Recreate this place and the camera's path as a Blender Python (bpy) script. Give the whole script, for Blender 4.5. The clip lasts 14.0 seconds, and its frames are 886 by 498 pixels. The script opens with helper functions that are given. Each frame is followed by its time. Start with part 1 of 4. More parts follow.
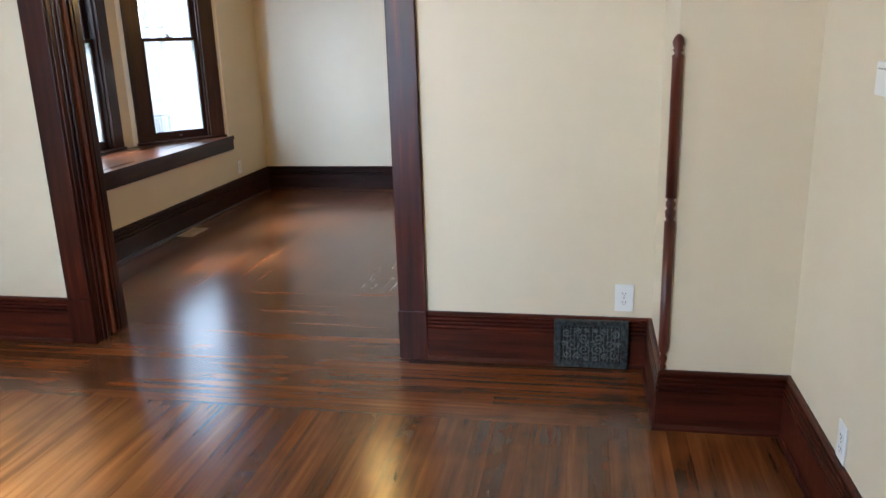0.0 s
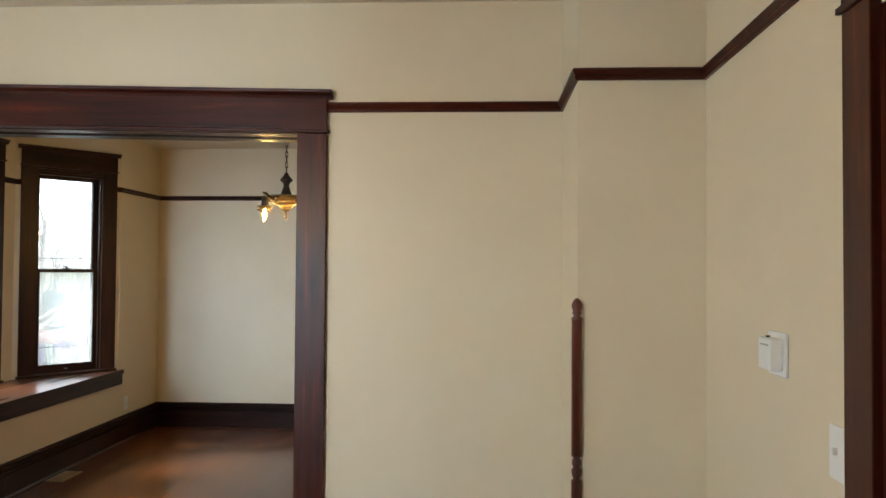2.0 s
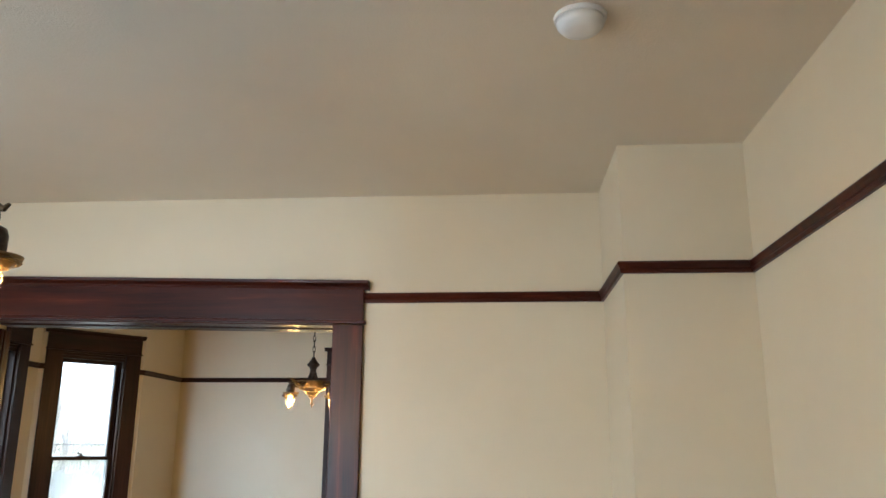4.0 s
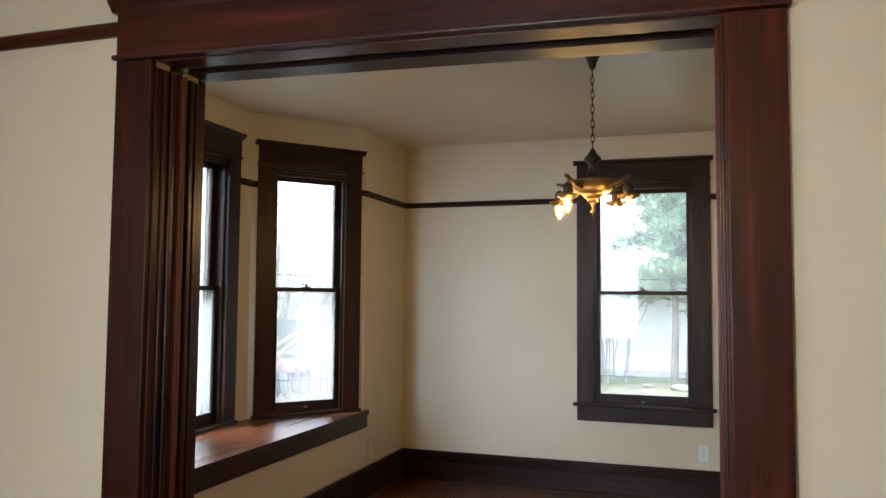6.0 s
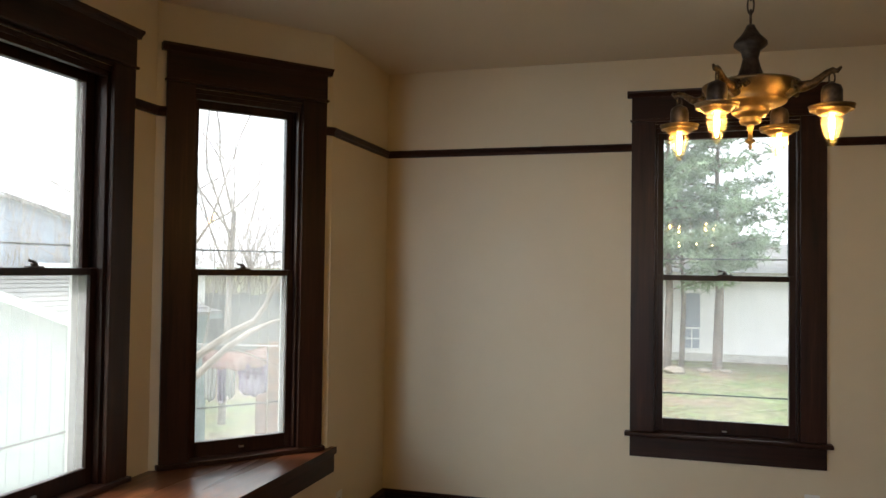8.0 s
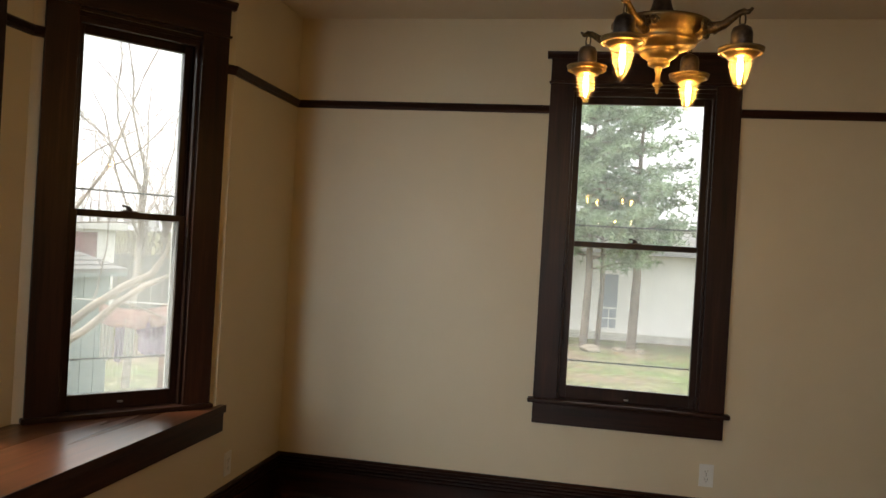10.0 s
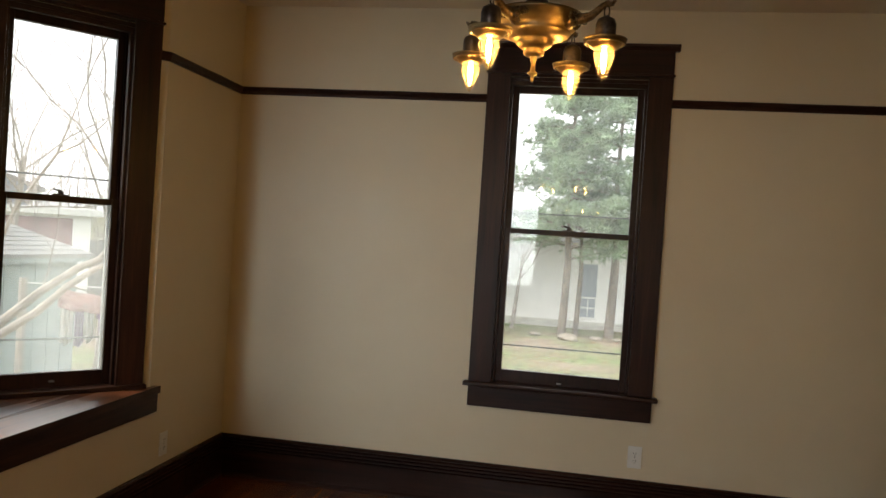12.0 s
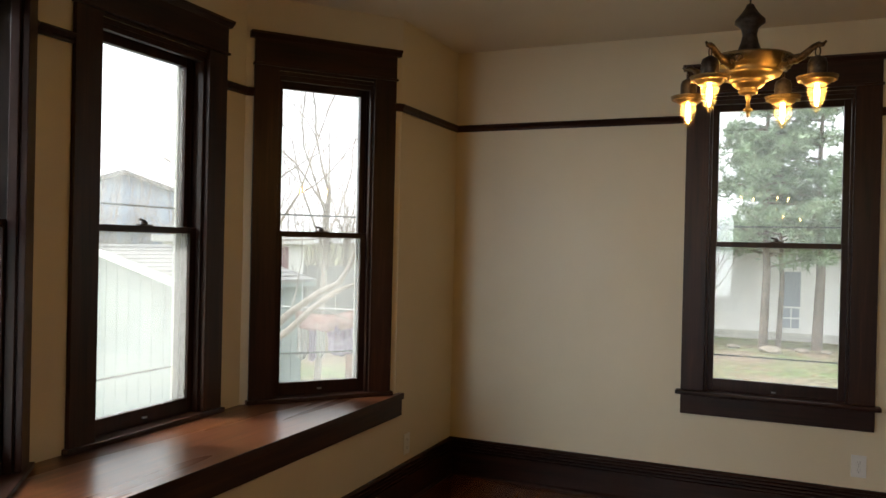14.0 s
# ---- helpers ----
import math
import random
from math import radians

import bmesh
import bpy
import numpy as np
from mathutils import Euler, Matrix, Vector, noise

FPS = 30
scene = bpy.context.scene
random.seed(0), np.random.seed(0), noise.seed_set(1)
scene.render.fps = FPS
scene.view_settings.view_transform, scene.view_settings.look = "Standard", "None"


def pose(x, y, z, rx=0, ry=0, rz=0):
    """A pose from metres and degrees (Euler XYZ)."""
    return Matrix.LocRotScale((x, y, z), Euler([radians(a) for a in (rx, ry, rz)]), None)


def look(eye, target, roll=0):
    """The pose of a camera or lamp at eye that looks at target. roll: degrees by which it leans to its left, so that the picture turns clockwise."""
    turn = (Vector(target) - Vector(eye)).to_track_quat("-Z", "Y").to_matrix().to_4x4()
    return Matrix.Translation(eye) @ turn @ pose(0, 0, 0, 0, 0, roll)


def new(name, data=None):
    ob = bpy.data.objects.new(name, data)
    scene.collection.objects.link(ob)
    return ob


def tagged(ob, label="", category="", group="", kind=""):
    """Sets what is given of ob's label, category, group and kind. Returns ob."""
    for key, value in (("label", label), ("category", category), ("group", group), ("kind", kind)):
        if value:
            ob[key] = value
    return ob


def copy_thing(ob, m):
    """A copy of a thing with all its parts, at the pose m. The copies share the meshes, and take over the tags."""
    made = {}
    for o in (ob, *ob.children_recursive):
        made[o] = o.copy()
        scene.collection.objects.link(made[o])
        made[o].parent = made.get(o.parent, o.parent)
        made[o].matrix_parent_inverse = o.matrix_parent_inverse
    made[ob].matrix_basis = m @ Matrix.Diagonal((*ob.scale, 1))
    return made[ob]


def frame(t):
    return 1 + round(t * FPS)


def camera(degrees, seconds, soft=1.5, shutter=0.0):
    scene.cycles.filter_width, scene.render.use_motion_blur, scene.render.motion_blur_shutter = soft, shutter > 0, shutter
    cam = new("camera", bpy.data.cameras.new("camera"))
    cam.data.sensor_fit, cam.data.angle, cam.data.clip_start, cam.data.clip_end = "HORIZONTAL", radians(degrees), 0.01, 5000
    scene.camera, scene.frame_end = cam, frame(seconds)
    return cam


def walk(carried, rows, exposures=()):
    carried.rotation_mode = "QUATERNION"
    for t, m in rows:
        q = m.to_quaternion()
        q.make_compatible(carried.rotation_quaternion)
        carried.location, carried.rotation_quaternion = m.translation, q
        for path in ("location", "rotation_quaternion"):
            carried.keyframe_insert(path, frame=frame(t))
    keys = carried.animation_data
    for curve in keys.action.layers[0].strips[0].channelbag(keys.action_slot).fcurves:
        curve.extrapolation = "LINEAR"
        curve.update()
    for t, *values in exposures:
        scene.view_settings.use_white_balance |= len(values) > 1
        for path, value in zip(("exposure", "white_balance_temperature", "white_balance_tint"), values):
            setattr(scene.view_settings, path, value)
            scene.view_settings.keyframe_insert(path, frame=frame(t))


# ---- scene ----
cam = camera(60.0, 14.0)
PATH = [
    (0, (0.723, -2.861, 1.466), (0.359, -0.968, 0.932), -1.8),
    (0.5, (0.731, -2.858, 1.472), (0.517, -0.939, 0.948), -1.7),
    (1, (0.726, -2.843, 1.484), (0.538, -0.906, 1.021), -1.4),
    (1.5, (0.687, -2.879, 1.489), (0.524, -0.899, 1.251), 0.1),
    (2, (0.688, -2.859, 1.552), (0.58, -0.863, 1.603), 0.4),
    (2.2, (0.689, -2.851, 1.574), (0.61, -0.859, 1.73), 0.5),
    (4.3, (0.526, -2.747, 1.648), (0.339, -0.818, 2.14), 0.1),
    (4.5, (0.47, -2.63, 1.598), (0.18, -0.699, 2.029), 0.9),
    (5, (0.321, -2.245, 1.577), (-0.207, -0.342, 1.889), 1.1),
    (5.5, (0.029, -1.843, 1.526), (-0.59, 0.049, 1.726), 1.0),
    (6, (-0.198, -1.44, 1.469), (-0.825, 0.455, 1.594), 0.5),
    (6.5, (-0.447, -0.973, 1.498), (-1.077, 0.923, 1.586), 0.1),
    (7, (-0.698, -0.55, 1.51), (-1.298, 1.357, 1.568), 0.0),
    (7.5, (-0.857, -0.097, 1.492), (-1.435, 1.816, 1.576), -0.0),
    (7.7, (-0.897, 0.055, 1.544), (-1.472, 1.969, 1.611), 0.4),
    (9.8, (-0.865, 0.374, 1.465), (-1.251, 2.337, 1.482), 3.0),
    (10, (-0.827, 0.352, 1.453), (-1.198, 2.317, 1.448), 3.3),
    (10.5, (-0.775, 0.315, 1.457), (-1.025, 2.299, 1.431), 2.7),
    (11, (-0.68, 0.32, 1.48), (-0.892, 2.308, 1.465), 3.0),
    (11.5, (-0.53, 0.343, 1.456), (-0.8, 2.325, 1.422), 3.9),
    (12, (-0.532, 0.331, 1.45), (-0.877, 2.301, 1.42), 3.7),
    (12.5, (-0.644, 0.292, 1.469), (-1.107, 2.238, 1.447), 2.7),
    (13, (-0.764, 0.238, 1.479), (-1.312, 2.161, 1.469), 2.2),
    (13.5, (-0.782, 0.122, 1.48), (-1.444, 2.009, 1.47), 1.9),
    (14, (-0.597, -0.088, 1.474), (-1.39, 1.748, 1.463), 1.3),
]
EXPOSURES = [(0.0, 2.5, 4950, 7), (1.5, 2.26, 5250, 6), (2.0, 2.0, 5600, 4), (4.5, 2.2, 5250, 6), (5.5, 2.06, 5250, 7), (6.5, 1.78, 5700, 8), (7.5, 1.4, 6000, 9), (10.0, 1.1, 6700, 9), (12.0, 1.14, 6600, 9), (13.0, 1.05, 6350, 9), (14.0, 1.12, 6350, 9)]
walk(cam, [(t, look(eye, target, roll)) for t, eye, target, roll in PATH], EXPOSURES)

# ---- light and exposure ----
world = bpy.data.worlds.new("sky")
scene.world = world
world.use_nodes = True
wn = world.node_tree.nodes
sky = wn.new("ShaderNodeTexSky")
sky.sky_type = "NISHITA"
sky.sun_disc = False
sky.sun_elevation, sky.sun_rotation = radians(49.5), radians(249.4)
sky.air_density, sky.dust_density, sky.ozone_density = 1.0, 4.0, 1.0
wn["Background"].inputs["Strength"].default_value = 0.14
haze = wn.new("ShaderNodeMix")
haze.data_type = "RGBA"
haze.inputs[0].default_value = 0.8
haze.inputs[7].default_value = (9.2, 9.3, 9.4, 1)
world.node_tree.links.new(sky.outputs["Color"], haze.inputs[6])
world.node_tree.links.new(haze.outputs[2], wn["Background"].inputs["Color"])
sun = new("sun", bpy.data.lights.new("sun", "SUN"))
sun.data.energy, sun.data.angle, sun.data.color = 1.5, radians(10), (1.0, 0.93, 0.84)
sun.matrix_world = look((-24, -9, 30), (0, 0, 0))
BULB = 205.0


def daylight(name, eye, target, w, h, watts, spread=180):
    """An added area lamp that stands in for the sky's light in an unseen window's opening."""
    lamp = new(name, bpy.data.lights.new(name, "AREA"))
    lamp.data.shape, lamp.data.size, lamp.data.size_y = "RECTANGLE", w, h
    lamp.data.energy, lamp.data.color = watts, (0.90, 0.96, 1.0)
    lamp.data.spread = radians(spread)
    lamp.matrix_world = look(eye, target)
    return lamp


# Narrowed and aimed to brighten the left part of the north wall.
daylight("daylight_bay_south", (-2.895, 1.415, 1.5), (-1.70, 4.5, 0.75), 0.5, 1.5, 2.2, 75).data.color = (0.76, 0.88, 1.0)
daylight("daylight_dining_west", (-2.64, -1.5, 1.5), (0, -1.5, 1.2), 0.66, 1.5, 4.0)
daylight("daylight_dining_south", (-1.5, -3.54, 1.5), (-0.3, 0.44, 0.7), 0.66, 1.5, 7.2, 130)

# ---- materials ----
def mat(name, rough=0.5, metal=0.0, base=(0.5, 0.5, 0.5)):
    m = bpy.data.materials.new(name)
    m.use_nodes = True
    nt = m.node_tree
    b = nt.nodes["Principled BSDF"]
    b.inputs["Roughness"].default_value = rough
    b.inputs["Metallic"].default_value = metal
    b.inputs["Base Color"].default_value = (*base, 1)
    return m, nt, b


def coords(nt, scale, spread=0.0):
    """Object coordinates, scaled; spread shifts them at random from object to object."""
    tc = nt.nodes.new("ShaderNodeTexCoord")
    mp = nt.nodes.new("ShaderNodeMapping")
    mp.inputs["Scale"].default_value = scale
    nt.links.new(tc.outputs["Object"], mp.inputs["Vector"])
    if spread:
        oi = nt.nodes.new("ShaderNodeObjectInfo")
        mu = nt.nodes.new("ShaderNodeVectorMath")
        mu.operation = "SCALE"
        mu.inputs[0].default_value = (spread, spread * 0.7, spread * 1.3)
        nt.links.new(oi.outputs["Random"], mu.inputs["Scale"])
        nt.links.new(mu.outputs["Vector"], mp.inputs["Location"])
    return mp.outputs["Vector"]


def ramp(nt, fac, stops):
    r = nt.nodes.new("ShaderNodeValToRGB")
    r.color_ramp.interpolation = "EASE"
    e = r.color_ramp.elements
    while len(e) < len(stops):
        e.new(0.5)
    for el, (p, c) in zip(e, stops):
        el.position, el.color = p, (*c, 1)
    nt.links.new(fac, r.inputs["Fac"])
    return r.outputs["Color"]


def noise_tex(nt, vec, scale, detail=4.0, rough=0.55):
    n = nt.nodes.new("ShaderNodeTexNoise")
    n.inputs["Scale"].default_value = scale
    n.inputs["Detail"].default_value = detail
    n.inputs["Roughness"].default_value = rough
    nt.links.new(vec, n.inputs["Vector"])
    return n.outputs["Fac"]


def mix(nt, a, b, fac, how="MIX"):
    m = nt.nodes.new("ShaderNodeMix")
    m.data_type, m.blend_type = "RGBA", how
    for sock, v in ((m.inputs[6], a), (m.inputs[7], b), (m.inputs[0], fac)):
        if isinstance(v, (int, float)):
            sock.default_value = v
        elif isinstance(v, tuple):
            sock.default_value = (*v, 1)
        else:
            nt.links.new(v, sock)
    return m.outputs[2]


def bump(nt, b, height, strength, distance=0.01):
    n = nt.nodes.new("ShaderNodeBump")
    n.inputs["Strength"].default_value = strength
    n.inputs["Distance"].default_value = distance
    nt.links.new(height, n.inputs["Height"])
    nt.links.new(n.outputs["Normal"], b.inputs["Normal"])


def rough_from(nt, b, fac, lo, hi):
    r = nt.nodes.new("ShaderNodeMapRange")
    r.inputs["To Min"].default_value, r.inputs["To Max"].default_value = lo, hi
    nt.links.new(fac, r.inputs["Value"])
    nt.links.new(r.outputs["Result"], b.inputs["Roughness"])


def paint(name, c1, c2, rough, peel=0.12):
    m, nt, b = mat(name)
    v = coords(nt, (1, 1, 1))
    big = noise_tex(nt, v, 1.3, 5)
    nt.links.new(ramp(nt, big, [(0.3, c1), (0.7, c2)]), b.inputs["Base Color"])
    rough_from(nt, b, noise_tex(nt, v, 4, 3), rough - 0.08, rough + 0.08)
    bump(nt, b, noise_tex(nt, v, 140, 3), peel, 0.004)
    return m


def wood(name, along, dark, mid, light, rough=0.25, coat=0.4, spread=0.0, fine=1.0):
    """Varnished wood; along is the axis of the grain."""
    m, nt, b = mat(name, rough)
    s = [26.0 * fine, 26.0 * fine, 26.0 * fine]
    s["xyz".index(along)] = 1.6 * fine
    v = coords(nt, tuple(s), spread)
    grain = noise_tex(nt, v, 1.0, 8, 0.62)
    v2 = coords(nt, tuple(c * 0.12 for c in s), spread)
    cloud = noise_tex(nt, v2, 1.0, 3)
    v3 = coords(nt, tuple(c * (5 if c > 5 else 1.5) for c in s), spread)
    pores = noise_tex(nt, v3, 1.0, 2)
    col = ramp(nt, grain, [(0.3, dark), (0.52, mid), (0.75, light)])
    col = mix(nt, col, ramp(nt, cloud, [(0.3, (0.5, 0.42, 0.4)), (0.7, (1.25, 1.2, 1.15))]), 0.75, "MULTIPLY")
    col = mix(nt, col, ramp(nt, pores, [(0.36, (0.6, 0.55, 0.53)), (0.5, (1, 1, 1))]), 0.35, "MULTIPLY")
    nt.links.new(col, b.inputs["Base Color"])
    rough_from(nt, b, cloud, rough - 0.04, rough + 0.12)
    b.inputs["Coat Weight"].default_value = coat
    b.inputs["Specular IOR Level"].default_value = 0.26
    b.inputs["Coat Roughness"].default_value = 0.29
    bump(nt, b, grain, 0.06, 0.003)
    return m


WALL = paint("cream_wall_paint", (0.660, 0.577, 0.410), (0.695, 0.611, 0.442), 0.5)
CEIL = paint("ceiling_paint", (0.655, 0.575, 0.445), (0.69, 0.61, 0.475), 0.36, 0.3)
OUTSIDE = paint("weathered_white_boarding", (0.62, 0.62, 0.6), (0.72, 0.72, 0.7), 0.6)
TD, TM, TL = (0.016, 0.0036, 0.0020), (0.050, 0.0098, 0.0042), (0.112, 0.0235, 0.0085)
TRIM = {a: wood("dark_mahogany_trim_" + a, a, TD, TM, TL, 0.29, 0.0) for a in "xyz"}
# A second trim colour, less red than TRIM, for the parlour and the windows.
TRIM_BROWN = {a: wood("dark_brown_trim_" + a, a, (0.012, 0.0055, 0.004), (0.031, 0.012, 0.0072), (0.064, 0.025, 0.0135), 0.33, 0.0) for a in "xyz"}
SEAT = wood("varnished_seat_board", "y", (0.035, 0.012, 0.006), (0.10, 0.036, 0.015), (0.20, 0.080, 0.032), 0.22, 0.4)
DOORWOOD = wood("red_brown_door_wood", "z", (0.06, 0.014, 0.006), (0.125, 0.032, 0.012), (0.19, 0.058, 0.022), 0.3, 0.4)
POLE = wood("red_brown_turned_wood", "z", (0.05, 0.011, 0.006), (0.11, 0.026, 0.012), (0.16, 0.045, 0.02), 0.3, 0.4)


def floor_wood():
    m, nt, b = mat("worn_varnished_floorboard", 0.25)
    v = coords(nt, (1.3, 30, 30), 37.0)
    grain = noise_tex(nt, v, 1.0, 8, 0.62)
    tone = nt.nodes.new("ShaderNodeObjectInfo").outputs["Random"]
    col = ramp(nt, grain, [(0.28, (0.060, 0.0175, 0.0055)), (0.5, (0.14, 0.045, 0.0115)), (0.74, (0.225, 0.080, 0.021))])
    col = mix(nt, col, ramp(nt, tone, [(0.0, (0.70, 0.67, 0.65)), (0.4, (0.95, 0.95, 0.95)), (0.85, (1.12, 1.12, 1.1)), (1.0, (1.45, 1.5, 1.45))]), 1.0, "MULTIPLY")
    geo = nt.nodes.new("ShaderNodeNewGeometry").outputs["Position"]
    wear = noise_tex(nt, geo, 1.4, 4, 0.6)
    col = mix(nt, col, (0.27, 0.098, 0.024), ramp(nt, wear, [(0.48, (0, 0, 0)), (0.74, (0.7, 0.7, 0.7))]))
    streak = noise_tex(nt, coords(nt, (0.9, 9, 9), 51.0), 1.0, 5, 0.6)
    col = mix(nt, col, ramp(nt, streak, [(0.3, (0.5, 0.46, 0.44)), (0.65, (1.15, 1.15, 1.12))]), 0.8, "MULTIPLY")
    # Bright orange patch of light, painted into the boards and broken up by streaks.
    for lit_spot, near, far, colour, most in (((-1.45, -0.85, 0), 0.25, 0.85, (0.48, 0.20, 0.045), 0.95),):
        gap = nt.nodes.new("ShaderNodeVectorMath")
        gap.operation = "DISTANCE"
        gap.inputs[1].default_value = lit_spot
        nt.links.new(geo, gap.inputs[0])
        lit_patch = nt.nodes.new("ShaderNodeMapRange")
        lit_patch.inputs["From Min"].default_value, lit_patch.inputs["From Max"].default_value = far, near
        nt.links.new(gap.outputs["Value"], lit_patch.inputs["Value"])
        amount = mix(nt, lit_patch.outputs["Result"], ramp(nt, noise_tex(nt, coords(nt, (0.8, 14, 14), 23.0), 1.0, 4), [(0.3, (0.25, 0.25, 0.25)), (0.6, (most, most, most))]), 1.0, "MULTIPLY")
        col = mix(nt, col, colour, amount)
    stain = noise_tex(nt, geo, 1.6, 3, 0.5)
    col = mix(nt, col, (0.03, 0.012, 0.006), ramp(nt, stain, [(0.46, (0, 0, 0)), (0.74, (0.6, 0.6, 0.6))]))
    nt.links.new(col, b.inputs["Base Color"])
    rough_from(nt, b, noise_tex(nt, geo, 2.0, 2), 0.19, 0.26)
    b.inputs["Coat Weight"].default_value = 0.25
    b.inputs["Coat Roughness"].default_value = 0.18
    b.inputs["Specular IOR Level"].default_value = 0.45
    bump(nt, b, grain, 0.08, 0.003)
    return m


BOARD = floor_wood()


def plain(name, base, rough=0.5, metal=0.0, spots=0.25, scale=30.0, relief=0.1):
    m, nt, b = mat(name, rough, metal)
    v = coords(nt, (1, 1, 1))
    n = noise_tex(nt, v, scale, 5)
    lo = tuple(c * (1 - spots) for c in base)
    hi = tuple(min(1, c * (1 + spots)) for c in base)
    nt.links.new(ramp(nt, n, [(0.3, lo), (0.7, hi)]), b.inputs["Base Color"])
    rough_from(nt, b, n, max(0.05, rough - 0.08), rough + 0.1)
    bump(nt, b, n, relief, 0.003)
    return m


BRASS = plain("aged_brass", (0.25, 0.18, 0.09), 0.42, 1.0, 0.22, 25, 0.12)
BRONZE = plain("dark_bronze", (0.07, 0.055, 0.045), 0.42, 0.7, 0.4, 60)
PLATE = plain("white_plastic", (0.78, 0.78, 0.75), 0.35, 0, 0.02, 8, 0.02)
# Near-black: shade inside slots and ducts put into colour, also the black lever.
SLOT = plain("dark_slot", (0.02, 0.02, 0.02), 0.6)
DUSTY = plain("dusty_iron", (0.11, 0.125, 0.12), 0.7, 0.2, 0.5, 90, 0.5)
OLDBRASS = plain("darkened_brass", (0.10, 0.068, 0.036), 0.42, 0.85, 0.6, 120, 0.4)
IRON = plain("blackened_iron_with_dust", (0.045, 0.055, 0.055), 0.5, 0.5, 0.6, 70, 0.5)
STEEL = plain("dull_steel", (0.35, 0.35, 0.34), 0.35, 0.9)
TAN = plain("tan_painted_metal", (0.45, 0.36, 0.24), 0.45, 0.2)
ALU = plain("storm_frame_white_metal", (0.62, 0.64, 0.63), 0.5, 0.1, 0.1)
STORM = plain("storm_bar_grey_metal", (0.10, 0.11, 0.11), 0.5, 0.2)
GRASS, _nt, _b = mat("dry_winter_lawn", 0.9)
_v = coords(_nt, (1, 1, 1))
_col = ramp(_nt, noise_tex(_nt, _v, 0.55, 6, 0.65), [(0.38, (0.24, 0.19, 0.14)), (0.5, (0.20, 0.20, 0.11)), (0.62, (0.15, 0.20, 0.08))])
_col = mix(_nt, _col, ramp(_nt, noise_tex(_nt, _v, 7.0, 6, 0.7), [(0.35, (0.45, 0.42, 0.4)), (0.65, (1.5, 1.5, 1.45))]), 0.9, "MULTIPLY")
_nt.links.new(_col, _b.inputs["Base Color"])
bump(_nt, _b, noise_tex(_nt, _v, 12.0, 4), 0.8, 0.05)
BARK = plain("pine_bark", (0.20, 0.165, 0.14), 0.9, 0, 0.4, 9, 0.8)
TWIG = plain("bare_grey_bark", (0.36, 0.32, 0.29), 0.9, 0, 0.3, 9, 0.6)
NEEDLE = plain("pine_needles", (0.25, 0.33, 0.21), 0.7, 0, 0.5, 2.5)
SIDING = plain("white_house_siding", (0.80, 0.79, 0.77), 0.6, 0, 0.06, 2)
SHEDWALL = plain("pale_green_grey_shed_boards", (0.27, 0.325, 0.32), 0.6, 0, 0.08, 3)
MAROON = plain("faded_maroon_boards", (0.26, 0.14, 0.145), 0.7, 0, 0.2, 4)
SHINGLE = plain("grey_roof_shingle", (0.22, 0.215, 0.21), 0.9, 0, 0.3, 14, 0.5)
STONE = plain("pale_garden_stone", (0.30, 0.26, 0.21), 0.85, 0, 0.2, 8, 0.5)
CLOTH1 = plain("faded_pink_cloth", (0.66, 0.46, 0.43), 0.9, 0, 0.15, 6)
CLOTH2 = plain("mauve_striped_cloth", (0.50, 0.42, 0.56), 0.9, 0, 0.2, 6)
CLOTH3 = plain("white_cloth", (0.75, 0.74, 0.72), 0.9, 0, 0.06, 6)
CLOTH4 = plain("purple_cloth", (0.34, 0.22, 0.38), 0.9, 0, 0.2, 6)
BROWNBOARD = plain("brown_weathered_boards", (0.24, 0.15, 0.11), 0.8, 0, 0.3, 9, 0.4)
SLATE = plain("pale_blue_grey_boards", (0.36, 0.42, 0.52), 0.7, 0, 0.1, 3)
CURTAIN = plain("grey_curtain", (0.30, 0.33, 0.37), 0.9, 0, 0.1, 12)
LEAVES = plain("brown_fallen_leaves", (0.24, 0.15, 0.08), 0.9, 0, 0.5, 40)
CONCRETE = plain("pale_concrete", (0.5, 0.48, 0.44), 0.8, 0, 0.15, 5)



def pane_glass(name, veil):
    """Window glass with a pale translucent film for both dust and the haze outdoors."""
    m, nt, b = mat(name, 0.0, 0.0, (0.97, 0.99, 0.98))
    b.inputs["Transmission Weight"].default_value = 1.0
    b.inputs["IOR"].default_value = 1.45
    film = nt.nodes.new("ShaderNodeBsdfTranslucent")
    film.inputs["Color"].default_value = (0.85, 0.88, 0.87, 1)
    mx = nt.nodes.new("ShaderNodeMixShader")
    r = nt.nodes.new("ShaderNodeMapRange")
    r.inputs["To Min"].default_value, r.inputs["To Max"].default_value = veil * 0.8, veil * 1.2
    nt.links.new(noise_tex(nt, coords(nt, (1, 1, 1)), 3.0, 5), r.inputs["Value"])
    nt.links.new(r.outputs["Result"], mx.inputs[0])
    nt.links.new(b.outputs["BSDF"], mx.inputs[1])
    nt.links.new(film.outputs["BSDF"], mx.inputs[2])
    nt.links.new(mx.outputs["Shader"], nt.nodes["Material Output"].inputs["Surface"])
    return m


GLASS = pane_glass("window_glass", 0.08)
# Stronger haze film for the lower bay sashes; no screen is built.
HAZY_GLASS = pane_glass("window_glass_behind_screen", 0.19)
CLEAR, _nt, _b = mat("lit_bulb_glass", 0.1, 0.0, (1.0, 0.9, 0.7))
_tp, _tl, _mx = [_nt.nodes.new("ShaderNode" + k) for k in ("BsdfTransparent", "BsdfTranslucent", "MixShader")]
_tp.inputs["Color"].default_value = (1.0, 0.93, 0.78, 1)
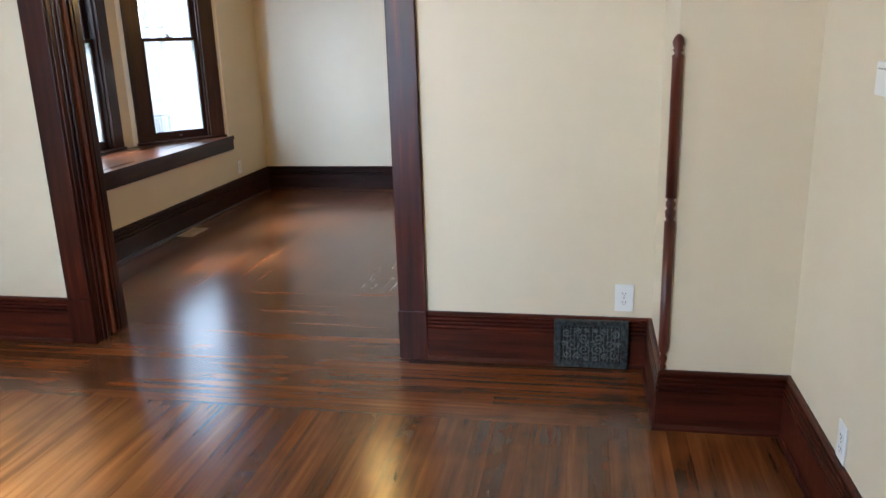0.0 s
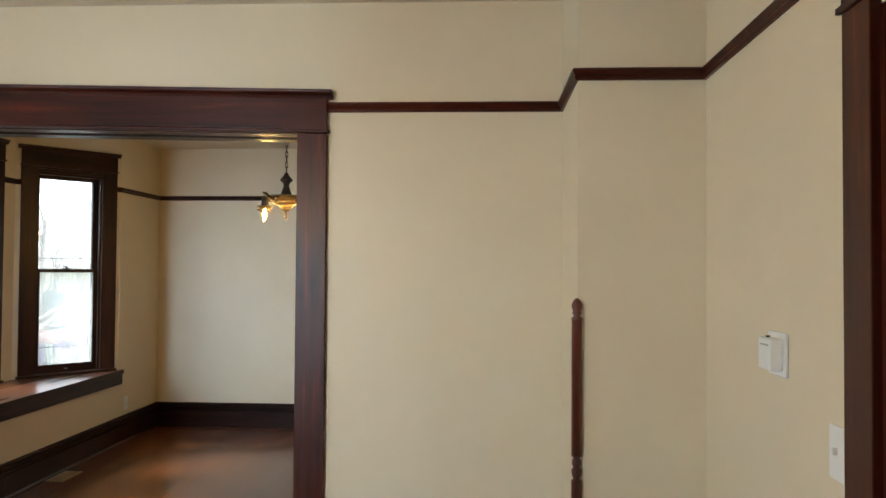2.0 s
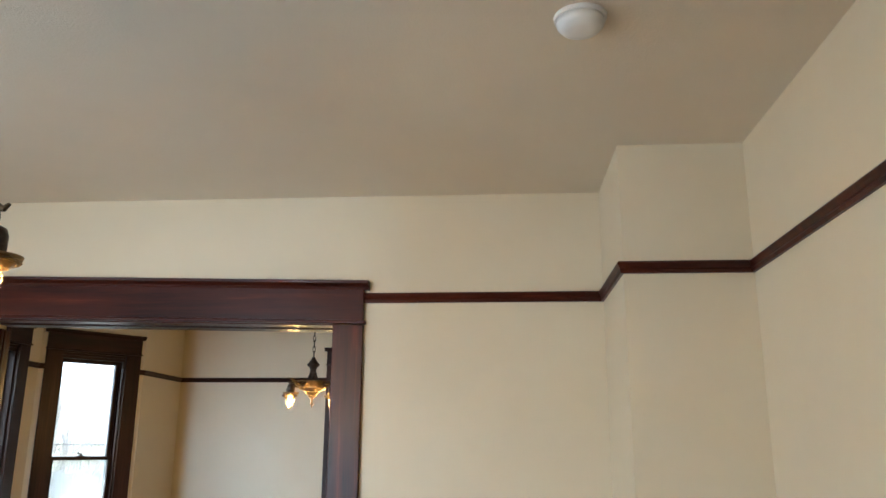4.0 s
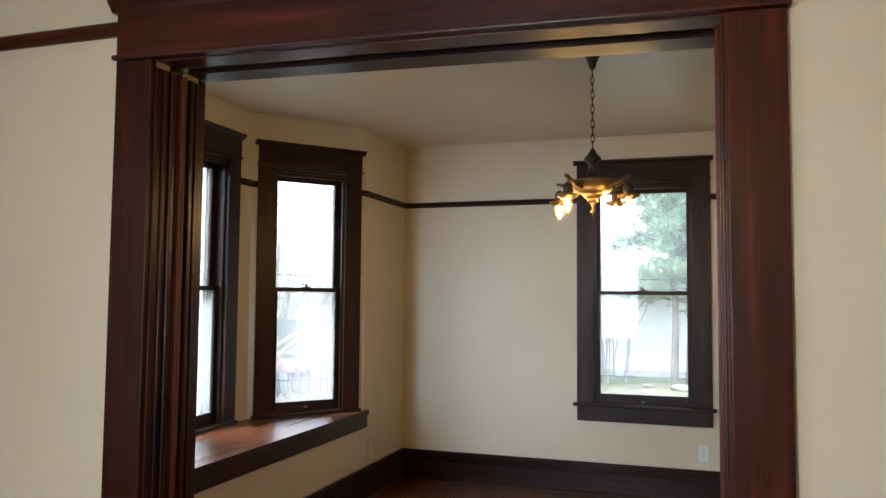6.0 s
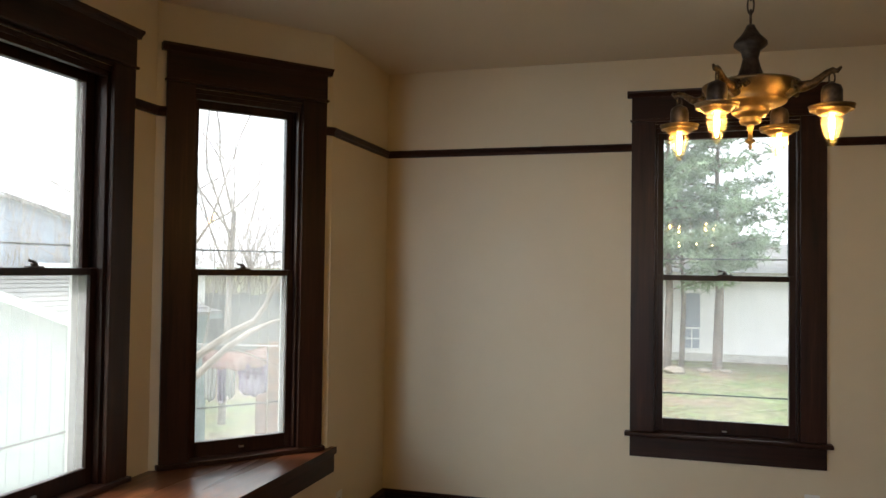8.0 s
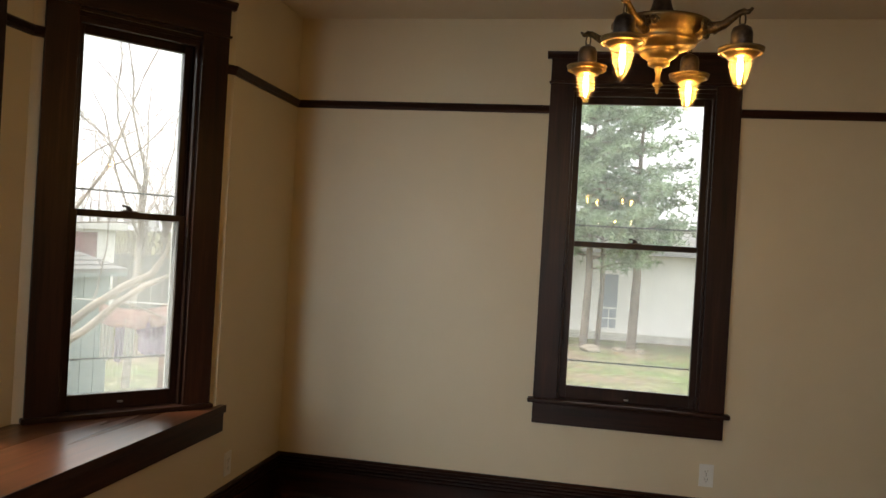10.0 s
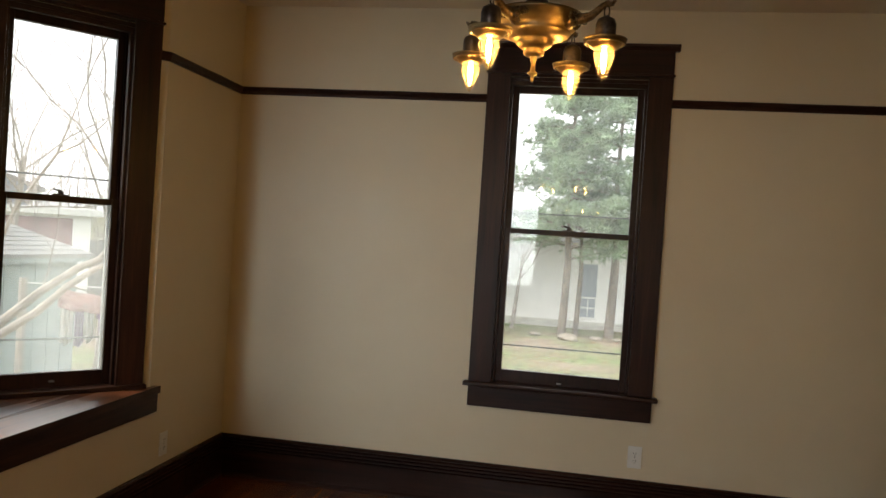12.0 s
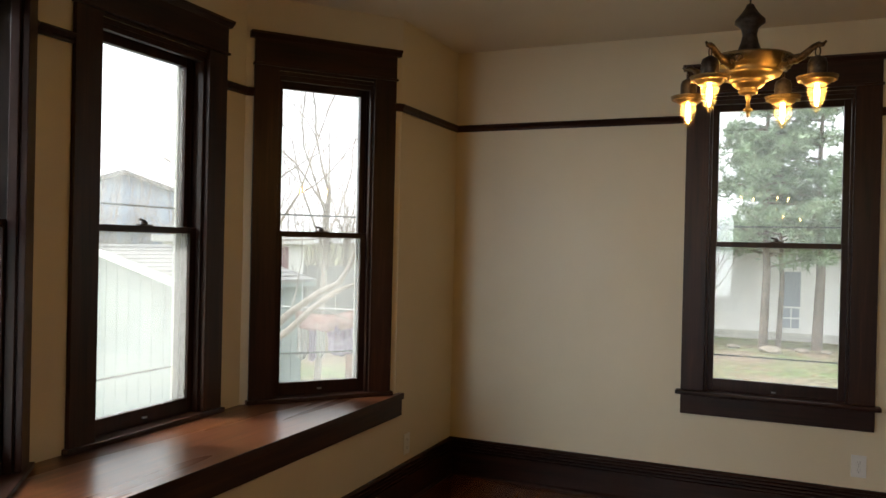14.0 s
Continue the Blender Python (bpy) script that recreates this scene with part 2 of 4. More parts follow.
_tl.inputs["Color"].default_value = (1.0, 0.92, 0.80, 1)
_mx.inputs[0].default_value = 0.035
_nt.links.new(_tp.outputs["BSDF"], _mx.inputs[1])
_nt.links.new(_tl.outputs["BSDF"], _mx.inputs[2])
_nt.links.new(_mx.outputs["Shader"], _nt.nodes["Material Output"].inputs["Surface"])
GLOW, _nt, _b = mat("glowing_filament", 0.5, 0.0, (1, 0.7, 0.35))
_b.inputs["Emission Color"].default_value = (1.0, 0.525, 0.125, 1)
_b.inputs["Emission Strength"].default_value = BULB

# ---- mesh helpers ----
def mesh_object(name, bm, material, smooth=False):
    bmesh.ops.recalc_face_normals(bm, faces=bm.faces[:])
    me = bpy.data.meshes.new(name)
    bm.to_mesh(me)
    bm.free()
    me.materials.append(material)
    if smooth:
        for p in me.polygons:
            p.use_smooth = True
    return new(name, me)


def part(name, bm, material, parent, label="", smooth=False):
    ob = mesh_object(name, bm, material, smooth)
    ob.parent = parent
    if label:
        ob["label"] = label
    return ob


def root(name, m, label, category, group="", kind=""):
    ob = new(name)
    ob.empty_display_size = 0.1
    ob.matrix_world = m
    return tagged(ob, label, category, group, kind)


def box(bm, x0, x1, y0, y1, z0, z1, bev=0.0):
    """A box, with bevelled edges if bev is given."""
    r = bmesh.ops.create_cube(bm, size=1.0)
    for v in r["verts"]:
        v.co = Vector(((x0 + x1) / 2 + v.co.x * (x1 - x0), (y0 + y1) / 2 + v.co.y * (y1 - y0), (z0 + z1) / 2 + v.co.z * (z1 - z0)))
    if bev:
        es = list({e for v in r["verts"] for e in v.link_edges})
        bmesh.ops.bevel(bm, geom=es, offset=bev, segments=2, affect="EDGES", profile=0.6)
    return bm


def boxes(*bs, bev=0.0):
    bm = bmesh.new()
    for b in bs:
        box(bm, *b, bev=bev)
    return bm


def lathe(profile, steps=24, at=(0, 0, 0), bm=None):
    """A turned shape from (radius, height) pairs, from the bottom up."""
    bm = bm or bmesh.new()
    rings = []
    for r, z in profile:
        rings.append([bm.verts.new((at[0] + max(r, 1e-4) * math.cos(a), at[1] + max(r, 1e-4) * math.sin(a), at[2] + z))
                      for a in (2 * math.pi * i / steps for i in range(steps))])
    for a, b in zip(rings, rings[1:]):
        for i in range(steps):
            bm.faces.new((a[i], a[(i + 1) % steps], b[(i + 1) % steps], b[i]))
    bm.faces.new(rings[0][::-1])
    bm.faces.new(rings[-1])
    return bm


def tube(points, radii, steps=8, bm=None, closed=False):
    """A round bar along points; radii is one number or one for each point."""
    bm = bm or bmesh.new()
    pts = [Vector(p) for p in points]
    if isinstance(radii, (int, float)):
        radii = [radii] * len(pts)
    n = len(pts)
    rings = []
    up = Vector((0.13, 0.21, 0.97))
    for i, p in enumerate(pts):
        d = (pts[(i + 1) % n] - pts[i - 1]) if closed else (pts[min(i + 1, n - 1)] - pts[max(i - 1, 0)])
        d.normalize()
        a = d.cross(up)
        if a.length < 0.1:
            a = d.cross(Vector((1, 0, 0)))
        a.normalize()
        b = d.cross(a)
        rings.append([bm.verts.new(p + radii[i] * (math.cos(k) * a + math.sin(k) * b)) for k in (2 * math.pi * j / steps for j in range(steps))])
    pairs = list(zip(rings, rings[1:])) + ([(rings[-1], rings[0])] if closed else [])
    for r, s in pairs:
        for j in range(steps):
            bm.faces.new((r[j], r[(j + 1) % steps], s[(j + 1) % steps], s[j]))
    if not closed:
        bm.faces.new(rings[0][::-1])
        bm.faces.new(rings[-1])
    return bm


def sweep(path, profile, bm=None):
    """A moulding: the profile of (distance from the wall, height) along a path on the floor plan, with the room to its left."""
    bm = bm or bmesh.new()
    p = [Vector(q) for q in path]
    seg = [(b - a).normalized() for a, b in zip(p, p[1:])]
    nor = [Vector((-s.y, s.x)) for s in seg]
    rows = []
    for i, q in enumerate(p):
        if i == 0:
            m = nor[0]
        elif i == len(p) - 1:
            m = nor[-1]
        else:
            m = (nor[i - 1] + nor[i]) / (1 + nor[i - 1].dot(nor[i]))
        rows.append([bm.verts.new((q.x + d * m.x, q.y + d * m.y, z)) for d, z in profile])
    k = len(profile)
    for a, b in zip(rows, rows[1:]):
        for j in range(k):
            bm.faces.new((a[j], b[j], b[(j + 1) % k], a[(j + 1) % k]))
    bm.faces.new(rows[0])
    bm.faces.new(rows[-1][::-1])
    return bm


def structure(name, bm, material, label, category):
    return tagged(mesh_object(name, bm, material), label, category, kind="structure")


# ---- plan ----
XW, XE = -2.50, 1.47          # west and east walls
YS, YA, YB, YN = -3.40, 0.44, 0.66, 4.50   # south wall, the dividing wall's two faces, north wall
H = 2.71
BAY = [(-2.50, 3.70), (-3.05, 3.05), (-3.05, 1.85), (-2.50, 1.20)]
DL, DR, DH = -1.725, -0.131, 2.150          # the wide doorway
DC = 0.134                                  # the doorway's casing width
T = 0.16
CW = 0.125                                  # casing width


def wall_with_hole(u0, u1, hole, v0, v1, top=H, low=0.0):
    """Boxes of a wall in its own frame with one opening (u0, u1, z0, z1)."""
    a, b, z0, z1 = hole
    return [(u0, a, v0, v1, low, top), (b, u1, v0, v1, low, top), (a, b, v0, v1, low, z0), (a, b, v0, v1, z1, top)]


WZ0, WZ1 = 0.655, 2.345


def hole(c, gw):
    return (c - gw / 2 - 0.065, c + gw / 2 + 0.065, WZ0, WZ1)


structure("wall_north", boxes(*wall_with_hole(XW - T, XE + T, hole(-0.585, 0.635), YN, YN + T)), WALL, "cream painted plaster wall with one tall window", "wall")
structure("wall_east", boxes((XE, XE + T, -1.31, YN, 0, H), (XE, XE + T, YS, -2.12, 0, H), (XE, XE + T, -2.12, -1.31, 2.08, H)), WALL, "cream painted plaster wall with a doorway", "wall")
structure("wall_south", boxes(*wall_with_hole(XW - T, XE + T, hole(-1.5, 0.62), YS - T, YS)), WALL, "plain cream painted plaster wall", "wall")
structure("wall_west", boxes((XW - T, XW, YB, 1.20, 0, H), (XW - T, XW, 3.70, YN, 0, H), (XW - T, XW, 1.20, 3.70, 0, 0.60), (XW - T, XW, YA, YB, 0, H)), WALL,
          "cream painted plaster wall beside the bay window", "wall")
bm = bmesh.new()
for b in wall_with_hole(YS, YA, hole(-1.5, 0.62), XW - T, XW):
    box(bm, b[2], b[3], b[0], b[1], b[4], b[5])
structure("wall_west_dining", bm, WALL, "cream painted plaster wall with a window", "wall")
# the dividing wall is hollow, for the sliding doors
leaves = []
for y0, y1, up in ((YA, YA + 0.075, 0.03), (YB - 0.075, YB, 0.03)):
    leaves += [(XW, DL - 0.018, y0, y1, 0, H), (DR + 0.018, XE, y0, y1, 0, H), (DL - 0.018, DR + 0.018, y0, y1, DH + up, H)]
structure("wall_divider", boxes(*leaves), WALL, "cream painted wall with a wide cased opening", "wall")
structure("wall_chimney", boxes((1.02, XE, -0.105, YA, 0, H)), WALL, "cream painted chimney breast in the corner", "wall")


def frame_on(p, q):
    """The frame of a wall from p to q as seen from the room: u along it, v into the room, z up."""
    p, q = Vector(p), Vector(q)
    d = (q - p).normalized()
    n = Vector((-d.y, d.x))
    return Matrix(((d.x, n.x, 0, p.x), (d.y, n.y, 0, p.y), (0, 0, 1, 0), (0, 0, 0, 1)))


# walls of the bay, each from the north to the south
for i, gw in enumerate((0.43, 0.53, 0.43)):
    p, q = BAY[i], BAY[i + 1]
    L = (Vector(q) - Vector(p)).length
    bm = boxes(*wall_with_hole(0, L, hole(L / 2, gw), -T, 0, H, 0.30))
    bm.transform(frame_on(p, q))
    structure("wall_bay_%d" % (i + 1), bm, WALL, "narrow cream painted bay wall with a window", "wall")
# Unseen posts, added outside the bay's corners to keep light from leaking in.
bm = bmesh.new()
for x, y in BAY[1:3]:
    s = 1 if y > 2 else -1
    tube([(x - 0.075, y + s * 0.06, 0.3), (x - 0.075, y + s * 0.06, H)], 0.07, 8, bm)
structure("wall_bay_corner_posts", bm, OUTSIDE, "unseen posts that block light at the bay's outer corners", "wall")
structure("ceiling", boxes((XW - 0.9, XE + T, YS - T, YN + T, H, H + 0.1)), CEIL, "tan painted plaster ceiling", "ceiling")

# ---- mouldings ----
BASE = [(0, 0), (0.036, 0), (0.036, 0.010), (0.030, 0.018), (0.026, 0.022), (0.026, 0.156), (0.016, 0.160), (0.016, 0.163), (0.027, 0.167), (0.027, 0.175), (0.014, 0.179), (0.014, 0.182),
        (0.025, 0.186), (0.025, 0.193), (0.012, 0.197), (0.012, 0.200), (0.023, 0.204), (0.023, 0.211), (0.010, 0.215), (0.010, 0.217), (0.020, 0.221), (0.020, 0.229), (0.012, 0.236), (0, 0.236)]
RAIL = [(0, -0.021), (0.010, -0.021), (0.014, -0.010), (0.012, -0.004), (0.020, 0.006), (0.024, 0.014), (0.018, 0.021), (0, 0.021)]


def base_run(path, axis, label, finish=TRIM):
    structure("baseboard", sweep(path, BASE), finish[axis], label, "baseboard")


LB = "tall dark mahogany baseboard with reeded top"
base_run([(-1.863, YA), (XW, YA), (XW, YS), (XE, YS), (XE, -2.24)], "x", LB)
base_run([(XE, -1.19), (XE, -0.105), (1.02, -0.105), (1.02, YA), (0.007, YA)], "x", LB + " round the chimney breast")
base_run([(0.0, YB), (XE, YB), (XE, YN), (XW, YN), (XW, YB), (-1.88, YB)], "x", "tall dark brown baseboard with reeded top", TRIM_BROWN)


def rail_run(path, z, label="thin dark picture rail on the cream wall"):
    structure("picture_rail", sweep(path, [(d, z + h) for d, h in RAIL]), (TRIM_BROWN if z < 2.23 else TRIM)["x"], label, "picture rail")


def on_bay(i, u):
    p, q = Vector(BAY[i]), Vector(BAY[i + 1])
    r = p + (q - p).normalized() * u
    return (r.x, r.y)


LA = (Vector(BAY[1]) - Vector(BAY[0])).length
EA, EB = LA / 2 - 0.385, 0.6 - 0.435      # wall left beside the casings
ZA, ZB = 2.255, 2.222
rail_run([(DL - DC, YA), (XW, YA), (XW, YS), (XE - 0.01, YS)], ZA + 0.022)
rail_run([(XE, YS + 0.03), (XE, -0.105), (1.02, -0.105), (1.02, YA), (DR + DC, YA)], ZA - 0.006)
rail_run([(XE, YN), (-0.0975, YN)], ZB)
rail_run([(-1.0725, YN), (XW, YN), BAY[0], on_bay(0, EA)], ZB)
rail_run([on_bay(0, LA - EA), BAY[1], on_bay(1, EB)], ZB)
rail_run([on_bay(1, 1.2 - EB), BAY[2], on_bay(2, EA)], ZB)
rail_run([on_bay(2, LA - EA), BAY[3], (XW, YB), (XE, YB), (XE, YN)], ZB)

# ---- the wide doorway with its sliding doors ----
TILT = 0.0212            # metres a metre by which the head falls to the east, to fit the camera's view


def tilted(bm):
    """Put a level piece of the head on the slope that fits the camera's view."""
    for v in bm.verts:
        v.co.z -= TILT * (v.co.x - (DL + DR) / 2)
    return bm


def doorway_casing(side, y, name, label, up=0.0):
    """Casing, head, cap and plinths on one face of the dividing wall; side is -1 towards the dining room, +1 towards the parlour."""
    r = root(name, pose(0, 0, 0), label, "door casing", kind="structure")
    f = lambda d0, d1: (min(y + side * d0, y + side * d1), max(y + side * d0, y + side * d1))
    for a, b in ((DL - DC, DL - 0.006), (DR + 0.006, DR + DC)):
        bm = boxes((a, b, *f(0, 0.024), 0.235, 2.152 + up), bev=0.003)
        for v in bm.verts:
            if v.co.z > 1:
                v.co.z -= TILT * (v.co.x - (DL + DR) / 2)
        part("casing_board", bm, TRIM["z"], r)
        part("plinth_block", boxes((a - 0.004, b + 0.004, *f(0, 0.032), 0, 0.238), bev=0.003), TRIM["z"], r)
    part("head_board", tilted(boxes((DL - DC, DR + DC, *f(0, 0.026), 2.170 + up, 2.305 + up), bev=0.003)), TRIM["x"], r)
    part("head_bead", tilted(boxes((DL - DC - 0.011, DR + DC + 0.011, *f(0, 0.036), 2.155 + up, 2.170 + up), bev=0.005)), TRIM["x"], r)
    prof = [(side * d, z + up) for d, z in ((0, 2.303), (0.026, 2.303), (0.032, 2.315), (0.046, 2.328), (0.050, 2.340), (0, 2.340))]
    part("head_cap", tilted(sweep([(DL - DC - 0.022, y), (DR + DC + 0.022, y)], prof)), TRIM["x"], r)
    return r


doorway_casing(-1, YA, "trim_doorway_dining", "wide dark mahogany door casing with capped head")
doorway_casing(1, YB, "trim_doorway_parlour", "wide dark mahogany door casing with capped head")
lin = root("trim_doorway_lining", pose(0, 0, 0), "dark mahogany lining of the wide doorway with a door slot", "door lining", kind="structure")
for y0, y1, e in ((YA - 0.004, YA + 0.078, 1), (YB - 0.078, YB + 0.004, -1)):
    for x0, x1, s in ((DL - 0.018, DL, 1), (DR, DR + 0.018, -1)):
        part("jamb_board", boxes((x0, x1, y0, y1, 0, DH), bev=0.002), TRIM["z"], lin)
        xb = (x1, x1 + 0.011) if s > 0 else (x0 - 0.011, x0)
        yb = (y1 - 0.022, y1 - 0.002) if e > 0 else (y0 + 0.002, y0 + 0.022)
        part("stop_bead", boxes((*xb, *yb, 0, DH), bev=0.004), TRIM["z"], lin)
        ym = (y1 - 0.05, y1 - 0.036) if e > 0 else (y0 + 0.036, y0 + 0.05)
        part("stop_bead", boxes((xb[0], xb[1] - 0.005, *ym, 0, DH) if s > 0 else (xb[0] + 0.005, xb[1], *ym, 0, DH), bev=0.003), TRIM["z"], lin)
    part("head_jamb", tilted(boxes((DL, DR, y0, y1, DH, DH + 0.02), bev=0.002)), (TRIM if e > 0 else TRIM_BROWN)["x"], lin)
part("door_track", tilted(boxes((DL, DR, 0.543, 0.557, DH + 0.035, DH + 0.058))), STEEL, lin, "dull steel sliding door track")
# The shade up in the slot is put into this panel's colour.
structure("ceiling_of_door_slot", boxes((DL, DR, YA + 0.078, YB - 0.078, DH + 0.06, DH + 0.075)), SLOT, "near-black panel closing the top of the door slot", "trim")


def sliding_door(lead, s):
    """A panelled sliding door, pushed back into the wall; lead is its leading edge, s the way it closes."""
    r = root("sliding_door", pose(lead, 0.55, 0), "panelled mahogany sliding door pushed back into the wall", "door", "pair of sliding doors")
    X = lambda a, b: (min(-s * a, -s * b), max(-s * a, -s * b))
    w, st = 0.76, 0.12
    part("stile", boxes((*X(0, st), -0.019, 0.019, 0.012, 2.15), bev=0.003), DOORWOOD, r)
    part("stile", boxes((*X(w - st, w), -0.019, 0.019, 0.012, 2.15), bev=0.003), DOORWOOD, r)
    part("edge_bead", tube([(-s * -0.002, 0, 0.014), (-s * -0.002, 0, 2.148)], 0.013, 10), DOORWOOD, r)
    cuts = [0.012, 0.20, 0.50, 0.605, 0.885, 0.99, 1.27, 1.375, 1.655, 1.76, 2.035, 2.15]
    for i in range(0, len(cuts), 2):
        part("cross_rail", boxes((*X(st, w - st), -0.019, 0.019, cuts[i], cuts[i + 1]), bev=0.003), DOORWOOD, r)
    for i in range(1, len(cuts) - 1, 2):
        z0, z1 = cuts[i], cuts[i + 1]
        bm = boxes((*X(st - 0.01, w - st + 0.01), -0.007, 0.007, z0, z1))
        box(bm, *X(st + 0.045, w - st - 0.045), -0.013, 0.013, z0 + 0.045, z1 - 0.045, bev=0.005)
        part("panel", bm, DOORWOOD, r)
    return r


sliding_door(DL + 0.004, 1)
sliding_door(DR - 0.004, -1)

# ---- windows ----
def sash(r, name, w, z0, z1, v, top, bottom, glass):
    s = part(name, boxes((-w / 2 - 0.045, -w / 2, v, v + 0.034, z0, z1), (w / 2, w / 2 + 0.045, v, v + 0.034, z0, z1),
                         (-w / 2, w / 2, v, v + 0.034, z1 - top, z1), (-w / 2, w / 2, v, v + 0.034, z0, z0 + bottom), bev=0.003), TRIM_BROWN["z"], r)
    pane = part("pane", boxes((-w / 2 - 0.004, w / 2 + 0.004, v + 0.014, v + 0.018, z0 + bottom - 0.004, z1 - top + 0.004)), glass, s, "window glass with a dusty, hazy film")
    pane.visible_shadow = False
    return s


def window(name, m, gw, label, seat=False):
    """A double-hung window in a frame with u along the wall, v into the room."""
    r = root(name, m, label, "window", kind="structure")
    c = gw / 2 + 0.045
    o = c + CW
    foot = 0.668 if seat else 0.68
    for s in (-1, 1):
        u = (-o, -c) if s < 0 else (c, o)
        part("casing_board", boxes((*u, 0, 0.022, foot, 2.36), bev=0.003), TRIM_BROWN["z"], r)
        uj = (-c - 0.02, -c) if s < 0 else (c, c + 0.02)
        part("jamb_board", boxes((*uj, -T, -0.001, 0.66, 2.345)), TRIM_BROWN["z"], r)
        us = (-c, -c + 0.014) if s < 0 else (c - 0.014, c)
        part("stop_bead", boxes((*us, -0.034, -0.004, foot, 2.325), bev=0.003), TRIM_BROWN["z"], r)
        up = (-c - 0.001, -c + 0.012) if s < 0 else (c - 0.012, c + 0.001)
        part("parting_bead", boxes((*up, -0.077, -0.071, 1.53, 2.33)), TRIM_BROWN["z"], r)
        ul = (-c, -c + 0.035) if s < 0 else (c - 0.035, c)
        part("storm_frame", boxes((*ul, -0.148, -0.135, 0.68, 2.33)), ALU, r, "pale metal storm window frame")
    part("head_jamb", boxes((-c, c, -T, -0.001, 2.325, 2.345)), TRIM_BROWN["x"], r)
    part("head_stop", boxes((-c, c, -0.034, -0.004, 2.30, 2.325), bev=0.003), TRIM_BROWN["x"], r)
    part("head_board", boxes((-o, o, 0, 0.025, 2.372, 2.495), bev=0.003), TRIM_BROWN["x"], r)
    part("head_bead", boxes((-o - 0.008, o + 0.008, 0, 0.034, 2.36, 2.372), bev=0.004), TRIM_BROWN["x"], r)
    part("inner_bead", boxes((-c, c, 0, 0.012, 2.345, 2.36), bev=0.003), TRIM_BROWN["x"], r)
    part("head_cap", sweep([(-o - 0.024, 0), (o + 0.024, 0)], [(0, 2.494), (0.026, 2.494), (0.034, 2.508), (0.044, 2.515), (0.046, 2.526), (0, 2.526)]), TRIM_BROWN["x"], r)
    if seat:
        part("window_sill", boxes((-o - 0.012, o + 0.012, -T, 0.038, 0.647, foot), bev=0.004), TRIM_BROWN["x"], r)
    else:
        part("window_sill", boxes((-o - 0.028, o + 0.028, -T, 0.052, 0.656, foot), bev=0.008), TRIM_BROWN["x"], r)
        part("apron", boxes((-o, o, 0, 0.021, 0.545, 0.655), bev=0.003), TRIM_BROWN["x"], r)
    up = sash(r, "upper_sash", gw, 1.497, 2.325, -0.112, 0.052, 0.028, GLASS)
    lo = sash(r, "lower_sash", gw, foot + 0.001, 1.527, -0.070, 0.028, 0.068, HAZY_GLASS if seat else GLASS)
    bm = boxes((-0.035, 0.035, -0.066, -0.042, 1.527, 1.533), bev=0.001)
    lathe([(0.013, 0), (0.014, 0.008), (0.006, 0.014)], 10, (0, -0.054, 1.533), bm)
    tube([(-0.004, -0.054, 1.546), (0.016, -0.05, 1.55), (0.032, -0.046, 1.553)], [0.006, 0.005, 0.006], 6, bm)
    part("sash_lock", bm, BRONZE, r, "dark bronze sash lock")
    part("sash_lift", boxes((-0.012, 0.012, -0.038, -0.026, 0.694, 0.702), bev=0.002), STEEL, r, "small steel lift tab")
    part("storm_bar", boxes((-c, c, -0.15, -0.142, 0.868, 0.876)), STORM, r, "thin grey storm window bar")
    part("storm_bar", boxes((-c, c, -0.15, -0.142, 1.612, 1.620)), STORM, r, "thin grey storm window bar")
    return r


window("window_1", frame_on((-0.585, YN), (-5, YN)), 0.635, "tall dark-framed sash window on the cream wall")
# The southern one is out of view, added to mirror the first.
for i, gw in enumerate((0.43, 0.53, 0.43)):
    p, q = Vector(BAY[i]), Vector(BAY[i + 1])
    window("window_%d" % (i + 2), frame_on((p + q) / 2, q), gw, "dark-framed sash window in the bay above the window seat", True)
# Two unseen windows, added for the daylight they bring into the dining room.
window("window_6", frame_on((-1.5, YS), (5, YS)), 0.62, "tall dark-framed sash window on the cream wall")
window("window_5", frame_on((XW, -1.5), (XW, -5)), 0.62, "tall dark-framed sash window on the cream wall")

# window seat
seat = root("window_seat", pose(0, 0, 0), "built-in window seat with varnished board top in the bay", "window seat", kind="structure")
bm = bmesh.new()
ring = [(-2.472, 3.742), (-2.506, 3.742), (-2.506, 3.70), (-3.06, 3.05), (-3.06, 1.85), (-2.506, 1.20), (-2.506, 1.158), (-2.472, 1.158)]
lo, hi = [[bm.verts.new((x, y, z)) for x, y in ring] for z in (0.615, 0.646)]
bm.faces.new(hi)
bm.faces.new(lo[::-1])
for i in range(len(ring)):
    bm.faces.new((lo[i - 1], lo[i], hi[i], hi[i - 1]))
part("seat_board", bm, SEAT, seat, "orange-brown varnished seat board")
part("front_apron", boxes((-2.499, -2.476, 1.162, 3.738, 0.523, 0.614), bev=0.003), TRIM_BROWN["y"], seat)
part("front_nosing", boxes((-2.4715, -2.466, 1.158, 3.742, 0.613, 0.648), bev=0.002), TRIM_BROWN["y"], seat)

# ---- the door in the east wall ----
dr = root("door_1", pose(XE, 0, 0), "closed dark panelled door in a dark casing", "door", kind="structure")
for y0, y1 in ((-1.31, -1.19), (-2.24, -2.12)):
    part("casing_board", boxes((-0.024, 0, y0, y1, 0.235, 2.10), bev=0.003), TRIM["z"], dr)
    part("plinth_block", boxes((-0.032, 0, y0 - 0.003, y1 + 0.003, 0, 0.238), bev=0.003), TRIM["z"], dr)
